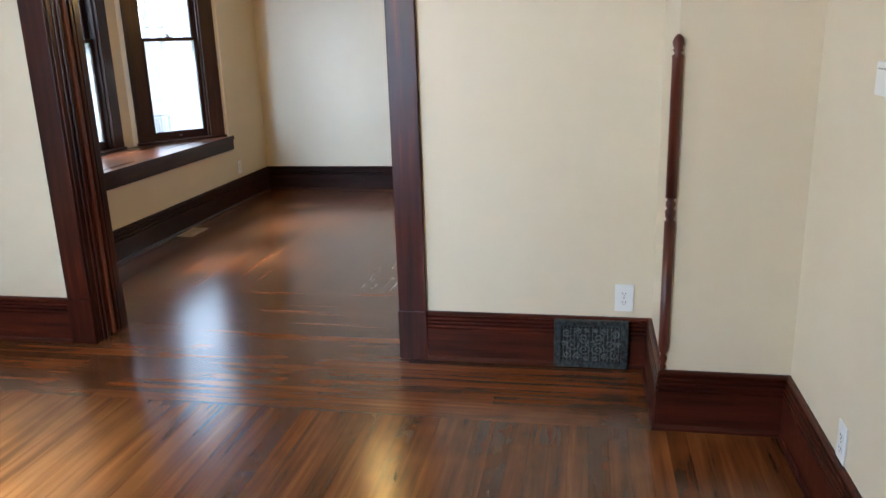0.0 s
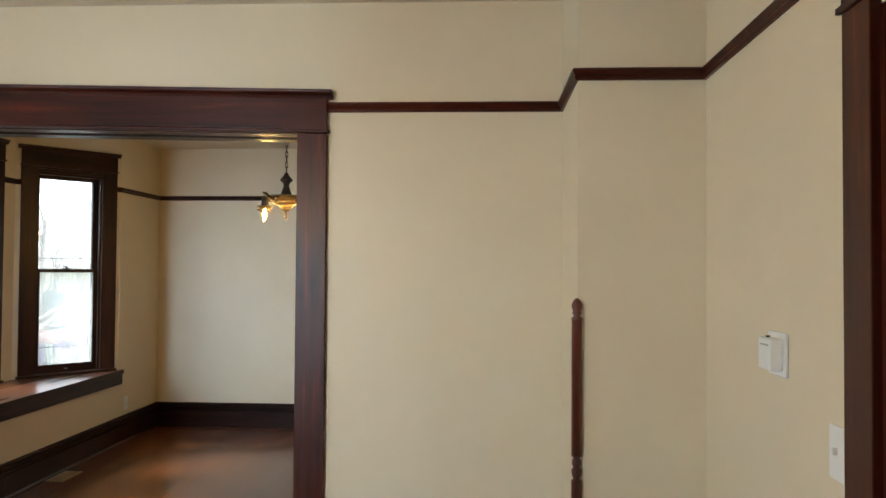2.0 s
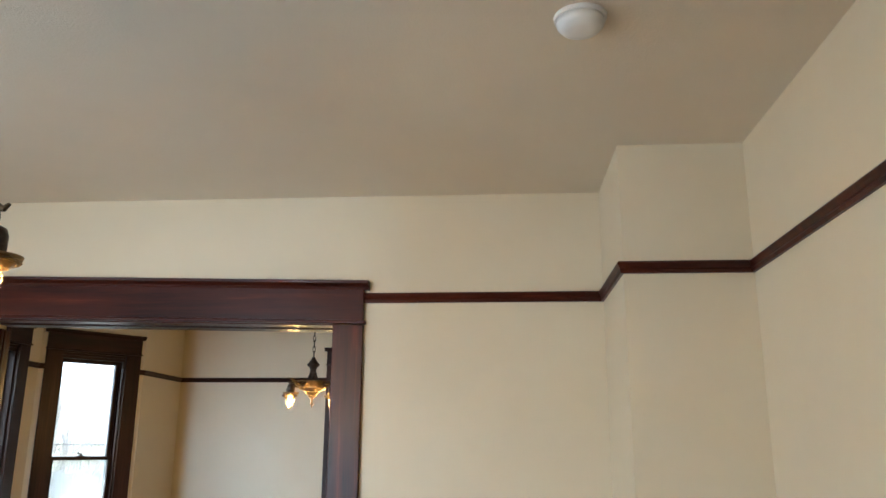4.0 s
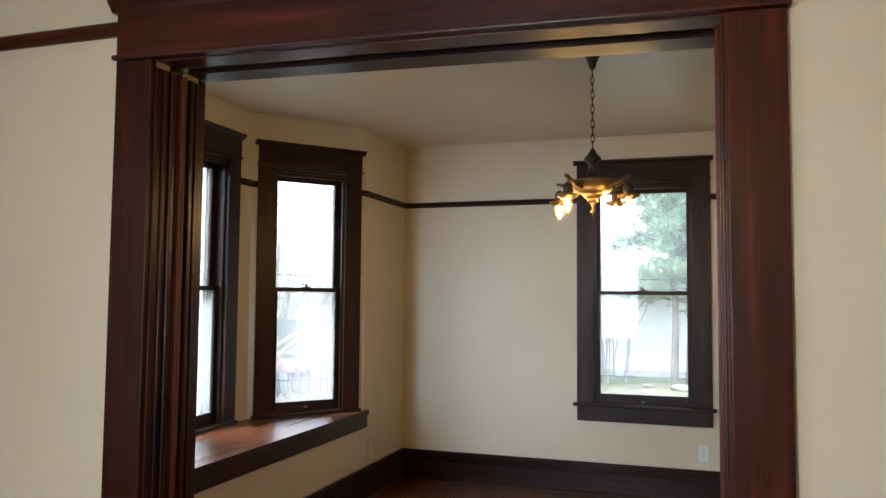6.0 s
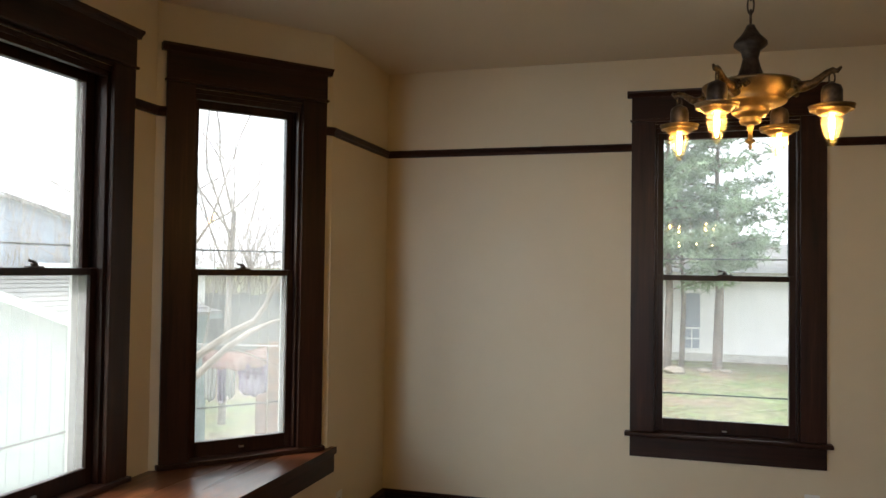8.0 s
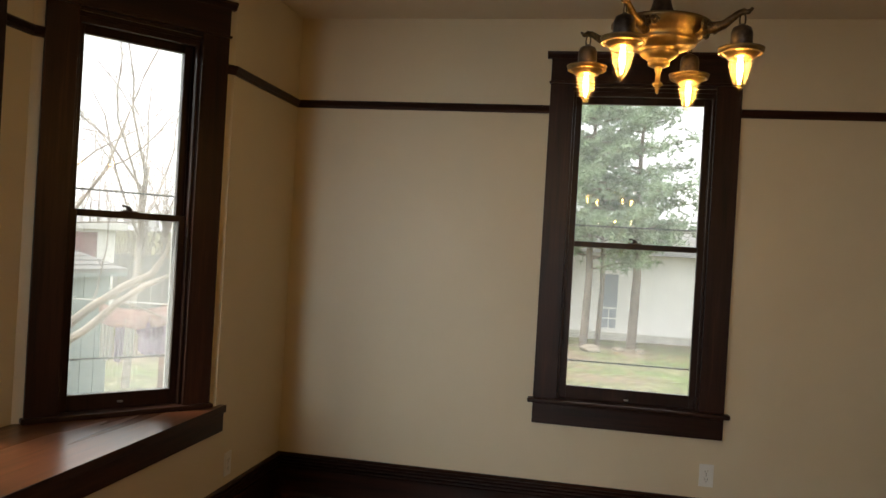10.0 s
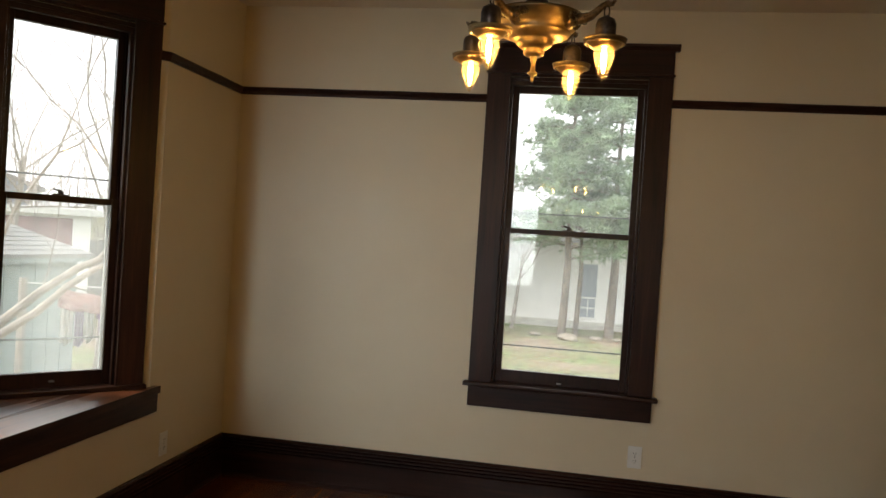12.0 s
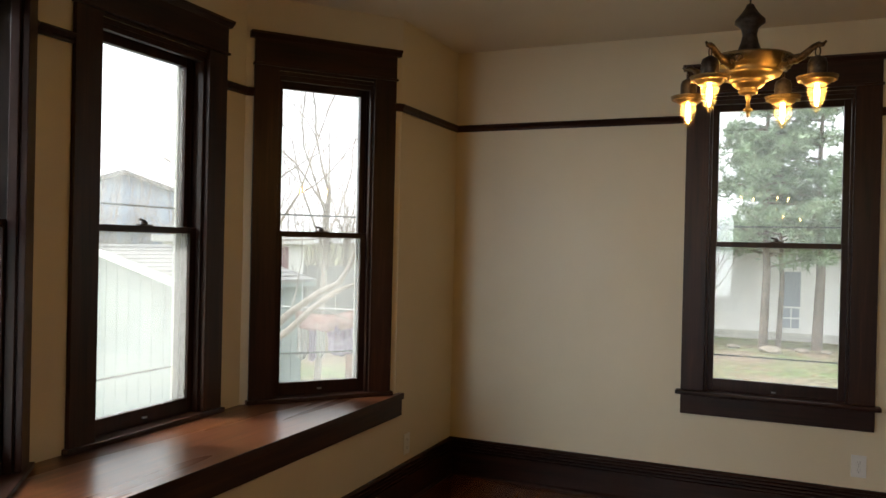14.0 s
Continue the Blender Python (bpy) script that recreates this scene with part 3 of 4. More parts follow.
for y0, y1 in ((-1.328, -1.308), (-2.122, -2.102)):
    part("jamb_board", boxes((-0.004, T, y0, y1, 0, 2.08)), TRIM["z"], dr)
    part("stop_bead", boxes((0.0, 0.014, y0 - 0.006, y1 + 0.006, 0, 2.08), bev=0.004), TRIM["z"], dr)
part("head_board", boxes((-0.026, 0, -2.24, -1.19, 2.115, 2.25), bev=0.003), TRIM["y"], dr)
part("head_bead", boxes((-0.034, 0, -2.25, -1.18, 2.10, 2.115), bev=0.004), TRIM["y"], dr)
part("head_jamb", boxes((0, T, -2.10, -1.326, 2.06, 2.08)), TRIM["y"], dr)
part("head_cap", boxes((-0.048, 0, -2.265, -1.165, 2.25, 2.285), bev=0.008), TRIM["y"], dr)
leaf = part("door_leaf", boxes((0.03, 0.07, -2.10, -1.328, 0.01, 2.058), bev=0.002), TRIM["z"], dr)
for z0, z1 in ((0.22, 0.55), (0.66, 0.98), (1.09, 1.41), (1.52, 1.90)):
    bm = boxes((0.022, 0.034, -1.99, -1.41, z0, z1), bev=0.004)
    box(bm, 0.014, 0.03, -1.955, -1.445, z0 + 0.035, z1 - 0.035, bev=0.006)
    part("panel", bm, TRIM["y"], leaf)
bm = lathe([(0.028, 0), (0.028, 0.004), (0.01, 0.008), (0.01, 0.035), (0.026, 0.05), (0.027, 0.062), (0.012, 0.072)], 16)
bm.transform(Matrix.Translation((0.03, -2.04, 0.95)) @ Matrix.Rotation(radians(-90), 4, "Y"))
part("door_handle", bm, BRONZE, leaf, "dark bronze door knob", True)
structure("wall_behind_door", boxes((XE + T, XE + T + 0.05, -2.3, -1.1, 0, H)), WALL, "plain wall closing the doorway", "wall")

# ---- plates, thermostat, detector, register, grille ----
def outlet(m, label, w=0.072, h=0.117):
    """A socket plate; the wall is its xz plane and y comes into the room."""
    r = root("outlet", m, label, "outlet", "wall sockets")
    part("cover_plate", boxes((-w / 2, w / 2, 0.0005, 0.006, -h / 2, h / 2), bev=0.002), PLATE, r)
    for z in (-0.02, 0.02):
        s = part("socket", lathe([(0.0165, 0), (0.0165, 0.0022)], 20), PLATE, r)
        s.matrix_local = Matrix.Translation((0, 0.0055, z)) @ Matrix.Rotation(radians(-90), 4, "X")
        part("slots", boxes((-0.0075, -0.0052, 0.0074, 0.0082, z - 0.002, z + 0.007), (0.0052, 0.0075, 0.0074, 0.0082, z - 0.002, z + 0.006),
                            (-0.002, 0.002, 0.0074, 0.0082, z - 0.011, z - 0.007)), SLOT, r)
    part("screw", boxes((-0.003, 0.003, 0.0055, 0.0072, -0.003, 0.003), bev=0.001), STEEL, r)
    return r


outlet(pose(0.897, YA, 0.328, 0, 0, 180), "white socket plate on the cream wall above the iron grille", 0.08, 0.125)
outlet(pose(-0.164, YN, 0.356, 0, 0, 180), "white socket plate on the wall under the window")
outlet(pose(XW, 3.85, 0.337, 0, 0, -90), "white socket plate on the wall beside the window seat")
outlet(pose(XE, -0.696, 0.297, 0, 0, 90), "white socket plate above the tall baseboard")
sw = root("light_switch", pose(XE, -1.115, 1.152, 0, 0, 90), "white light switch plate beside the door casing", "light switch")
part("cover_plate", boxes((-0.036, 0.036, 0.0005, 0.006, -0.06, 0.06), bev=0.002), PLATE, sw)
part("toggle", boxes((-0.005, 0.005, 0.005, 0.016, -0.004, 0.012), bev=0.002), PLATE, sw)
th = root("thermostat", pose(XE, -0.775, 1.333, 0, 0, 90), "white wall thermostat on a larger back plate", "thermostat")
part("back_plate", boxes((-0.062, 0.062, 0.0005, 0.008, -0.058, 0.058), bev=0.006), PLATE, th)
part("body", boxes((-0.046, 0.046, 0.008, 0.040, -0.042, 0.042), bev=0.006), PLATE, th)
part("display", boxes((-0.03, 0.03, 0.0395, 0.0406, 0.022, 0.026)), STEEL, th, "thin grey scale")
part("lever", boxes((0.010, 0.018, 0.02, 0.03, 0.041, 0.047), bev=0.001), SLOT, th, "black lever")
sd = root("smoke_detector", pose(0.80, -1.0, H), "round white smoke detector on the ceiling", "smoke detector")
part("base", lathe([(0.066, -0.012), (0.068, -0.006), (0.068, -0.0005)], 32), PLATE, sd)
part("cover", lathe([(0.03, -0.042), (0.05, -0.038), (0.06, -0.026), (0.062, -0.012)], 32), PLATE, sd, "", True)

rg = root("floor_register", pose(-2.395, 2.68, 0), "tan metal floor register set in the boards", "floor register")
part("frame", boxes((-0.065, -0.05, -0.14, 0.14, 0, 0.005), (0.05, 0.065, -0.14, 0.14, 0, 0.005), (-0.05, 0.05, -0.14, -0.125, 0, 0.005), (-0.05, 0.05, 0.125, 0.14, 0, 0.005), bev=0.0015), TAN, rg)
# Black sheet under the slats, painted as the duct's shade.
part("backing", boxes((-0.05, 0.05, -0.125, 0.125, 0.0005, 0.001)), SLOT, rg, "black sheet standing in for the duct's shade")
for i in range(14):
    y = -0.115 + i * 0.0177
    part("slat", boxes((-0.05, 0.05, y - 0.004, y + 0.004, 0.001, 0.004)), TAN, rg)

gr = root("heating_grille", pose(0.7565, YA - 0.027, 0.004), "blackened cast iron heating grille with scrollwork", "grille")
# Black sheet behind the ironwork; it has the duct's shade in its colour.
part("backing", boxes((-0.15, 0.15, -0.004, 0.0, 0.005, 0.218)), SLOT, gr, "black sheet standing in for the duct's shade")
part("frame", boxes((-0.163, -0.132, -0.022, 0, 0, 0.226), (0.132, 0.163, -0.022, 0, 0, 0.226), (-0.132, 0.132, -0.022, 0, 0, 0.028), (-0.132, 0.132, -0.022, 0, 0.198, 0.226), bev=0.004), IRON, gr)
for i in range(16):
    x = -0.122 + i * 0.01627
    part("bar", boxes((x - 0.0018, x + 0.0018, -0.012, -0.006, 0.028, 0.198)), DUSTY, gr)
for j in range(5):
    z = 0.045 + j * 0.034
    part("bar", boxes((-0.132, 0.132, -0.010, -0.005, z - 0.0018, z + 0.0018)), IRON, gr)


def spiral(cx, cz, r, turns, a0, s):
    return [(cx + s * r * (1 - k / 26) * math.cos(a0 + turns * 2 * math.pi * k / 26), -0.016, cz + r * (1 - k / 26) * math.sin(a0 + turns * 2 * math.pi * k / 26)) for k in range(25)]


for s in (-1, 1):
    for cx, cz, r, a0 in ((0.030, 0.140, 0.026, 3.6), (0.030, 0.086, 0.026, 2.6), (0.082, 0.112, 0.032, 3.1), (0.106, 0.165, 0.020, 4.2), (0.106, 0.060, 0.020, 2.1), (0.060, 0.172, 0.018, 0.6), (0.060, 0.054, 0.018, 5.4), (0.012, 0.113, 0.016, 1.2), (0.118, 0.112, 0.013, 0.3), (0.020, 0.180, 0.012, 2.2), (0.020, 0.046, 0.012, 4.0)):
        part("scroll", tube(spiral(s * cx, cz, r, 1.6, a0, s), 0.0036, 6), DUSTY, gr, "dusty scroll")
part("rosette", boxes((-0.012, 0.012, -0.02, -0.012, 0.1, 0.124), bev=0.005), IRON, gr)

# corner guard on the chimney breast
cg = root("corner_guard", pose(1.017, -0.108, 0), "turned red-brown wooden corner guard on the chimney breast", "corner guard")
prof = [(0.004, 0.236), (0.010, 0.242), (0.013, 0.252), (0.008, 0.262), (0.011, 0.270), (0.016, 0.285), (0.009, 0.300), (0.016, 0.312), (0.019, 0.330), (0.019, 0.809)]
mid = [(0.0205, 0.806), (0.012, 0.815), (0.017, 0.825), (0.019, 0.845), (0.012, 0.856), (0.017, 0.864), (0.017, 0.878), (0.011, 0.888), (0.020, 0.896)]
top = [(0.019, 0.893), (0.019, 1.372), (0.021, 1.378), (0.011, 1.388), (0.018, 1.398), (0.014, 1.404), (0.019, 1.415), (0.020, 1.426), (0.014, 1.440), (0.005, 1.450)]
part("turned_lower_post", lathe(prof, 20), POLE, cg, "", True)
part("turned_middle", lathe(mid, 20, (0, 0, 0)), POLE, cg, "", True)
part("turned_upper_post", lathe(top, 20), POLE, cg, "", True)

# ---- chandeliers ----
def chandelier(m, turn):
    """A pan chandelier with four bulbs on cast arms, hung from the ceiling by a chain; its origin is on the ceiling."""
    r = root("chandelier", m, "aged brass pan chandelier with four lit candle bulbs on a chain", "chandelier", "pair of chandeliers")
    part("canopy", lathe([(0.010, -0.105), (0.016, -0.098), (0.020, -0.075), (0.034, -0.045), (0.052, -0.022), (0.066, -0.014), (0.066, -0.0005)], 28), BRONZE, r, "dark bronze ceiling canopy", True)
    n = 11
    z0, z1 = -0.505, -0.105
    step = (z1 - z0) / n
    for i in range(n):
        zc, h, w = z0 + (i + 0.5) * step, step * 0.66, 0.008
        pts = []
        for k in range(14):
            a = 2 * math.pi * k / 14
            pts.append(((w * math.cos(a), 0) if i % 2 else (0, w * math.cos(a))) + (zc + h * math.sin(a),))
        part("chain_link", tube(pts, 0.0026, 6, closed=True), BRONZE, r)
    part("hub", lathe([(0.050, -0.674), (0.045, -0.664), (0.035, -0.645), (0.025, -0.618), (0.020, -0.595), (0.025, -0.575), (0.043, -0.560), (0.042, -0.551), (0.025, -0.532), (0.014, -0.515), (0.010, -0.505)], 28), BRONZE, r, "dark bronze flared hub", True)
    part("pan", lathe([(0.018, -0.772), (0.026, -0.768), (0.028, -0.760), (0.024, -0.756), (0.034, -0.752), (0.046, -0.742), (0.048, -0.736), (0.045, -0.732), (0.064, -0.728), (0.088, -0.718), (0.092, -0.711), (0.089, -0.707),
                       (0.104, -0.699), (0.115, -0.687), (0.119, -0.675), (0.123, -0.672), (0.123, -0.667), (0.117, -0.664), (0.048, -0.664)], 48), BRASS, r, "stepped brass pan", True)
    part("finial", lathe([(0.002, -0.840), (0.005, -0.832), (0.004, -0.824), (0.013, -0.818), (0.013, -0.814), (0.006, -0.808), (0.0055, -0.790), (0.009, -0.780), (0.010, -0.766)], 16), BRASS, r, "", True)
    for i in range(4):
        a = radians(turn + 90 * i)
        c, s = math.cos(a), math.sin(a)
        P = lambda d, z, o=0.0: (d * c - o * s, d * s + o * c, z)
        bm = tube([P(0.092, -0.700), P(0.116, -0.688), P(0.140, -0.690), P(0.160, -0.686), P(0.178, -0.674), P(0.193, -0.664), P(0.206, -0.661), P(0.216, -0.664), P(0.226, -0.655)],
                  [0.016, 0.017, 0.014, 0.011, 0.009, 0.008, 0.0085, 0.006, 0.003], 8)
        # a cluster of cast leaves where the arm leaves the pan
        rng = random.Random(i)
        for k in range(22):
            o = rng.uniform(-0.042, 0.042)
            d = 0.119 - abs(o) * 0.22 + rng.uniform(-0.004, 0.014)
            z = -0.688 + rng.uniform(-0.022, 0.018) * (1 - abs(o) / 0.06)
            bmesh.ops.create_icosphere(bm, subdivisions=1, radius=rng.uniform(0.005, 0.0095), matrix=Matrix.Translation(P(d, z, o)))
        arm = part("arm", bm, OLDBRASS, r, "cast brass arm with leaf ornament", True)
        L = 0.203
        pts = [P(L + 0.007 * math.cos(q), -0.675 + 0.013 * math.sin(q)) for q in (2 * math.pi * k / 12 for k in range(12))]
        pts = [(x, y, z - 0.006 + 0.2 * (z + 0.675)) for x, y, z in pts]
        part("hook_ring", tube(pts, 0.0022, 6, closed=True), BRONZE, arm)
        lamp = part("lamp_holder", lathe([(0.021, -0.752), (0.025, -0.746), (0.025, -0.712), (0.021, -0.700), (0.010, -0.694), (0.004, -0.690)], 20, P(L, 0)), BRONZE, r, "dark bronze socket cap", True)
        part("drip_cup", lathe([(0.022, -0.772), (0.032, -0.771), (0.037, -0.764), (0.052, -0.754), (0.054, -0.749), (0.046, -0.749), (0.022, -0.752)], 28, P(L, 0)), BRASS, lamp, "ornate brass drip cup", True)
        x, y, z = P(L, 0)
        ring = [(x + (0.0455 + 0.003 * (k % 2)) * math.cos(2 * math.pi * k / 40), y + (0.0455 + 0.003 * (k % 2)) * math.sin(2 * math.pi * k / 40), -0.7585) for k in range(40)]
        part("cup_beading", tube(ring, 0.0038, 6, closed=True), BRASS, lamp, "", True)
        bulb = part("bulb", lathe([(0.002, -0.850), (0.010, -0.838), (0.019, -0.815), (0.0245, -0.798), (0.0255, -0.788), (0.023, -0.776), (0.018, -0.768), (0.014, -0.762)], 20, P(L, 0)), CLEAR, lamp, "clear candle bulb", True)
        bulb.visible_shadow = False
        part("filament", lathe([(0.001, -0.832), (0.0032, -0.824), (0.0055, -0.810), (0.0066, -0.798), (0.0062, -0.788), (0.0045, -0.777), (0.0025, -0.768)], 14, P(L, 0)), GLOW, lamp, "glowing warm filament", True)
    return r


one = chandelier(pose(-0.679, 2.354, H), 62)
copy_thing(one, pose(-0.505, -1.545, H, 0, 0, -62))

# ---- outdoors ----
GZ = -0.95
bm = bmesh.new()
bmesh.ops.create_grid(bm, x_segments=2, y_segments=2, size=1500, matrix=Matrix.Translation((0, 0, GZ)))
tagged(mesh_object("ground", bm, GRASS), "dry winter lawn with patches of green", "ground", kind="structure")
structure("house_footing", boxes((XW - 0.9, XE + 0.3, YS - 0.3, YN + 0.3, GZ - 0.1, -0.06)), CONCRETE, "concrete footing under the house", "wall")
structure("bay_skirt", boxes((-3.2, -2.62, 1.4, 3.5, -0.06, 0.30)), OUTSIDE, "white boarding under the bay", "wall")


def branch(bm, p, d, length, r, depth, rng):
    pts, radii = [p], [r]
    for k in range(5):
        d = (d + Vector((rng.uniform(-1, 1), rng.uniform(-1, 1), rng.uniform(-0.6, 0.8))) * 0.30).normalized()
        p = p + d * length / 5
        pts.append(p)
        radii.append(r * (1 - 0.12 * (k + 1)))
    tube(pts, radii, 6 if depth > 1 else 4, bm)
    if depth:
        for k in range(4 if depth > 1 else 3):
            i = rng.choice((2, 3, 4, 5))
            e = (d + Vector((rng.uniform(-1, 1), rng.uniform(-1, 1), rng.uniform(-0.35, 0.9))) * 0.9).normalized()
            branch(bm, pts[i], e, length * rng.uniform(0.55, 0.8), radii[i] * 0.6, depth - 1, rng)


def bare_tree(x, y, height, seed, lean):
    rng = random.Random(seed)
    r = root("bare_tree", pose(x, y, GZ), "leafless grey tree with thin branching twigs", "tree", "bare trees")
    d = Vector(lean).normalized()
    part("trunk", tube([Vector((0, 0, -0.1)), d * height * 0.2, d * height * 0.42], [0.07, 0.05, 0.036], 10), TWIG, r)
    bm = bmesh.new()
    for k in range(6):
        e = (d + Vector((rng.uniform(-1, 1), rng.uniform(-1, 1), rng.uniform(0, 0.8)))).normalized()
        branch(bm, d * height * rng.uniform(0.25, 0.42), e, height * 0.30, 0.020, 3, rng)
    tagged(part("limbs", bm, TWIG, r), kind="stuff")
    return r


bare_tree(-9.0, 21.0, 7.5, 31, (0.0, 0.1, 1))
bare_tree(-12.0, 19.0, 7.0, 33, (0.0, 0.1, 1))
bare_tree(-16.0, 17.0, 7.0, 34, (0.0, 0.1, 1))
bare_tree(-12.5, 15.5, 6.0, 5, (0.1, -0.1, 1))
bare_tree(-7.6, 10.9, 8.0, 41, (0.05, 0.0, 1))
bare_tree(-10.4, 12.2, 8.0, 44, (0.1, 0.0, 1))
bare_tree(-2.9, 21.2, 5.4, 12, (0.0, 0.1, 1))
bare_tree(-2.2, 21.6, 5.0, 15, (0.1, 0.0, 1))

# bare brush along the far edge of the yard
bm = bmesh.new()
rng = random.Random(77)
for k in range(620):
    f = rng.random()
    base = Vector((-20 + 17.5 * f, 15.0 + 6.2 * f ** 0.6 + rng.uniform(-0.9, 0.9), GZ))
    up = Vector((rng.gauss(0, 0.14), rng.gauss(0, 0.14), 1)).normalized()
    tall = rng.uniform(2.4, 5.4)
    mid = base + up * tall * 0.5 + Vector((rng.gauss(0, 0.12), 0, 0))
    tip = base + up * tall + Vector((rng.gauss(0, 0.3), rng.gauss(0, 0.3), 0))
    tube([base, mid, tip], [0.018, 0.012, 0.004], 3, bm)
    for q in range(5):
        p = mid.lerp(tip, rng.uniform(-0.4, 0.8))
        e = p + Vector((rng.gauss(0, 0.5), rng.gauss(0, 0.5), rng.uniform(0.2, 0.9)))
        tube([p, p.lerp(e, 0.5) + Vector((0, 0, rng.uniform(-0.1, 0.05))), e], [0.008, 0.006, 0.003], 3, bm)
tagged(mesh_object("brush", bm, TWIG), "bare grey-brown brush at the yard's edge", "brush", kind="stuff")



def pine(x, y, height, seed, trunk_r, low):
    rng = random.Random(seed)
    r = root("pine_tree", pose(x, y, GZ), "tall pine with grey trunk and uneven green crown", "tree", "pine trees")
    part("trunk", tube([(0, 0, -0.1), (0.06, 0, height * 0.3), (-0.03, 0.02, height * 0.65), (0.02, 0, height)], [trunk_r, trunk_r * 0.8, trunk_r * 0.5, 0.03], 10), BARK, r)
    limbs, crown = bmesh.new(), []
    for k in range(44):
        f = rng.random() ** 0.75
        z = low + (height - low) * f
        a = rng.uniform(0, 2 * math.pi)
        L = (0.55 + 1.75 * (1 - f) ** 0.6) * rng.uniform(0.6, 1.1)
        tip = Vector((L * math.cos(a), L * math.sin(a), z + L * rng.uniform(-0.12, 0.3)))
        b = Vector((0, 0, z))
        tube([b, b.lerp(tip, 0.5) + Vector((0, 0, 0.06)), tip], [0.03, 0.02, 0.008], 4, limbs)
        for q in range(int(12 + 24 * L)):
            g = rng.uniform(0.3, 1.05)
            crown.append(b.lerp(tip, g) + Vector((rng.gauss(0, 0.17), rng.gauss(0, 0.17), rng.gauss(0.02, 0.10))))
    tagged(part("limbs", limbs, BARK, r), kind="stuff")
    vs, fs = [], []
    for c in crown:
        for q in range(9):
            d = Vector((rng.gauss(0, 1), rng.gauss(0, 1), rng.gauss(0.3, 0.8))).normalized()
            s = d.cross(Vector((rng.gauss(0, 1), rng.gauss(0, 1), rng.gauss(0, 1)))).normalized() * 0.017
            L = rng.uniform(0.12, 0.24)
            i = len(vs)
            vs += [c - s, c + s, c + d * L]
            fs.append((i, i + 1, i + 2))
    me = bpy.data.meshes.new("crown")
    me.from_pydata(vs, [], fs)
    me.materials.append(NEEDLE)
    cr = new("crown", me)
    cr.parent = r
    tagged(cr, "grey-green needle crown", kind="stuff")
    return r


pine(-0.82, 20.9, 6.4, 21, 0.115, 1.8)
pine(-0.46, 21.2, 5.5, 22, 0.075, 2.2)
pine(0.42, 21.2, 6.5, 23, 0.135, 1.8)

# the white house across the lawn
hs = root("white_house", pose(-1.0, 23.0, GZ), "low white house with lapped siding and a curtained window", "house")
part("foundation", boxes((-12, 12, 0, 6, 0, 0.22)), CONCRETE, hs)
part("wall", boxes((-11.9, 11.9, 0.05, 6, 0.22, 2.6)), SIDING, hs)
for k in range(15):
    z = 0.22 + k * 0.155
    bm = bmesh.new()
    v = [bm.verts.new(c) for c in ((-11.9, 0.05, z), (11.9, 0.05, z), (11.9, 0.036, z), (-11.9, 0.036, z), (-11.9, 0.048, z + 0.155), (11.9, 0.048, z + 0.155))]
    for f in ((0, 1, 2, 3), (3, 2, 5, 4), (0, 4, 5, 1)):
        bm.faces.new([v[i] for i in f])
    part("siding_board", bm, SIDING, hs)
bm = bmesh.new()
v = [bm.verts.new(c) for c in ((-12.3, -0.5, 2.5), (12.3, -0.5, 2.5), (12.3, 3, 3.4), (-12.3, 3, 3.4), (-12.3, 6.5, 2.5), (12.3, 6.5, 2.5))]
for f in ((0, 1, 2, 3), (3, 2, 5, 4), (0, 3, 4), (1, 5, 2), (0, 4, 5, 1)):
    bm.faces.new([v[i] for i in f])
part("roof", bm, SHINGLE, hs)
for wx, ww in ((0.86, 0.44), (-5.2, 0.9), (4.2, 0.9)):
    w = part("window", boxes((wx - ww / 2 - 0.06, wx + ww / 2 + 0.06, -0.01, 0.06, 0.30, 1.95), bev=0.01), SIDING, hs)
    part("curtain", boxes((wx - ww / 2, wx + ww / 2, -0.02, -0.012, 0.95, 1.9)), CURTAIN, w, "pale hanging curtain")
    for i in (0, 1):
        for j in (0, 1):
            part("pane", boxes((wx - ww / 2 + i * ww / 2 + 0.015, wx + (i - 0.0) * ww / 2 - 0.015, -0.02, -0.012, 0.36 + j * 0.29, 0.61 + j * 0.29)), CURTAIN, w)
for i, (x, y, s) in enumerate(((-0.62, 20.1, 0.27), (0.08, 20.6, 0.17), (0.6, 20.7, 0.13), (-1.5, 20.6, 0.15))):
    bm = bmesh.new()
    bmesh.ops.create_icosphere(bm, subdivisions=3, radius=s)
    rng = random.Random(i)
    for v in bm.verts:
        v.co *= 1 + 0.25 * noise.noise(v.co * 5 + Vector((i * 7, 0, 0)))
        v.co.z *= 0.42
    bm.transform(Matrix.Translation((x, y, GZ + s * 0.2)))
    tagged(mesh_object("garden_stone", bm, STONE), "flat pale garden stone on the lawn", "stone", "garden stones")
vs, fs = [], []
rng = random.Random(4)
for k in range(2500):
    x, y = rng.uniform(-4, 3), rng.uniform(8.0, 20.5)
    if noise.noise(Vector((x * 0.5, y * 0.3, 2))) < -0.02 and y > 11:
        continue
    a, s = rng.uniform(0, 6.3), rng.uniform(0.025, 0.06)
    i = len(vs)
    for q in range(4):
        vs.append((x + s * math.cos(a + q * 1.57), y + s * 0.6 * math.sin(a + q * 1.57), GZ + 0.012 + rng.uniform(0, 0.02)))
    fs.append((i, i + 1, i + 2, i + 3))
me = bpy.data.meshes.new("fallen_leaves")
me.from_pydata(vs, [], fs)
me.materials.append(LEAVES)
tagged(new("fallen_leaves", me), "scattered brown leaves on the lawn", "leaves", kind="stuff")

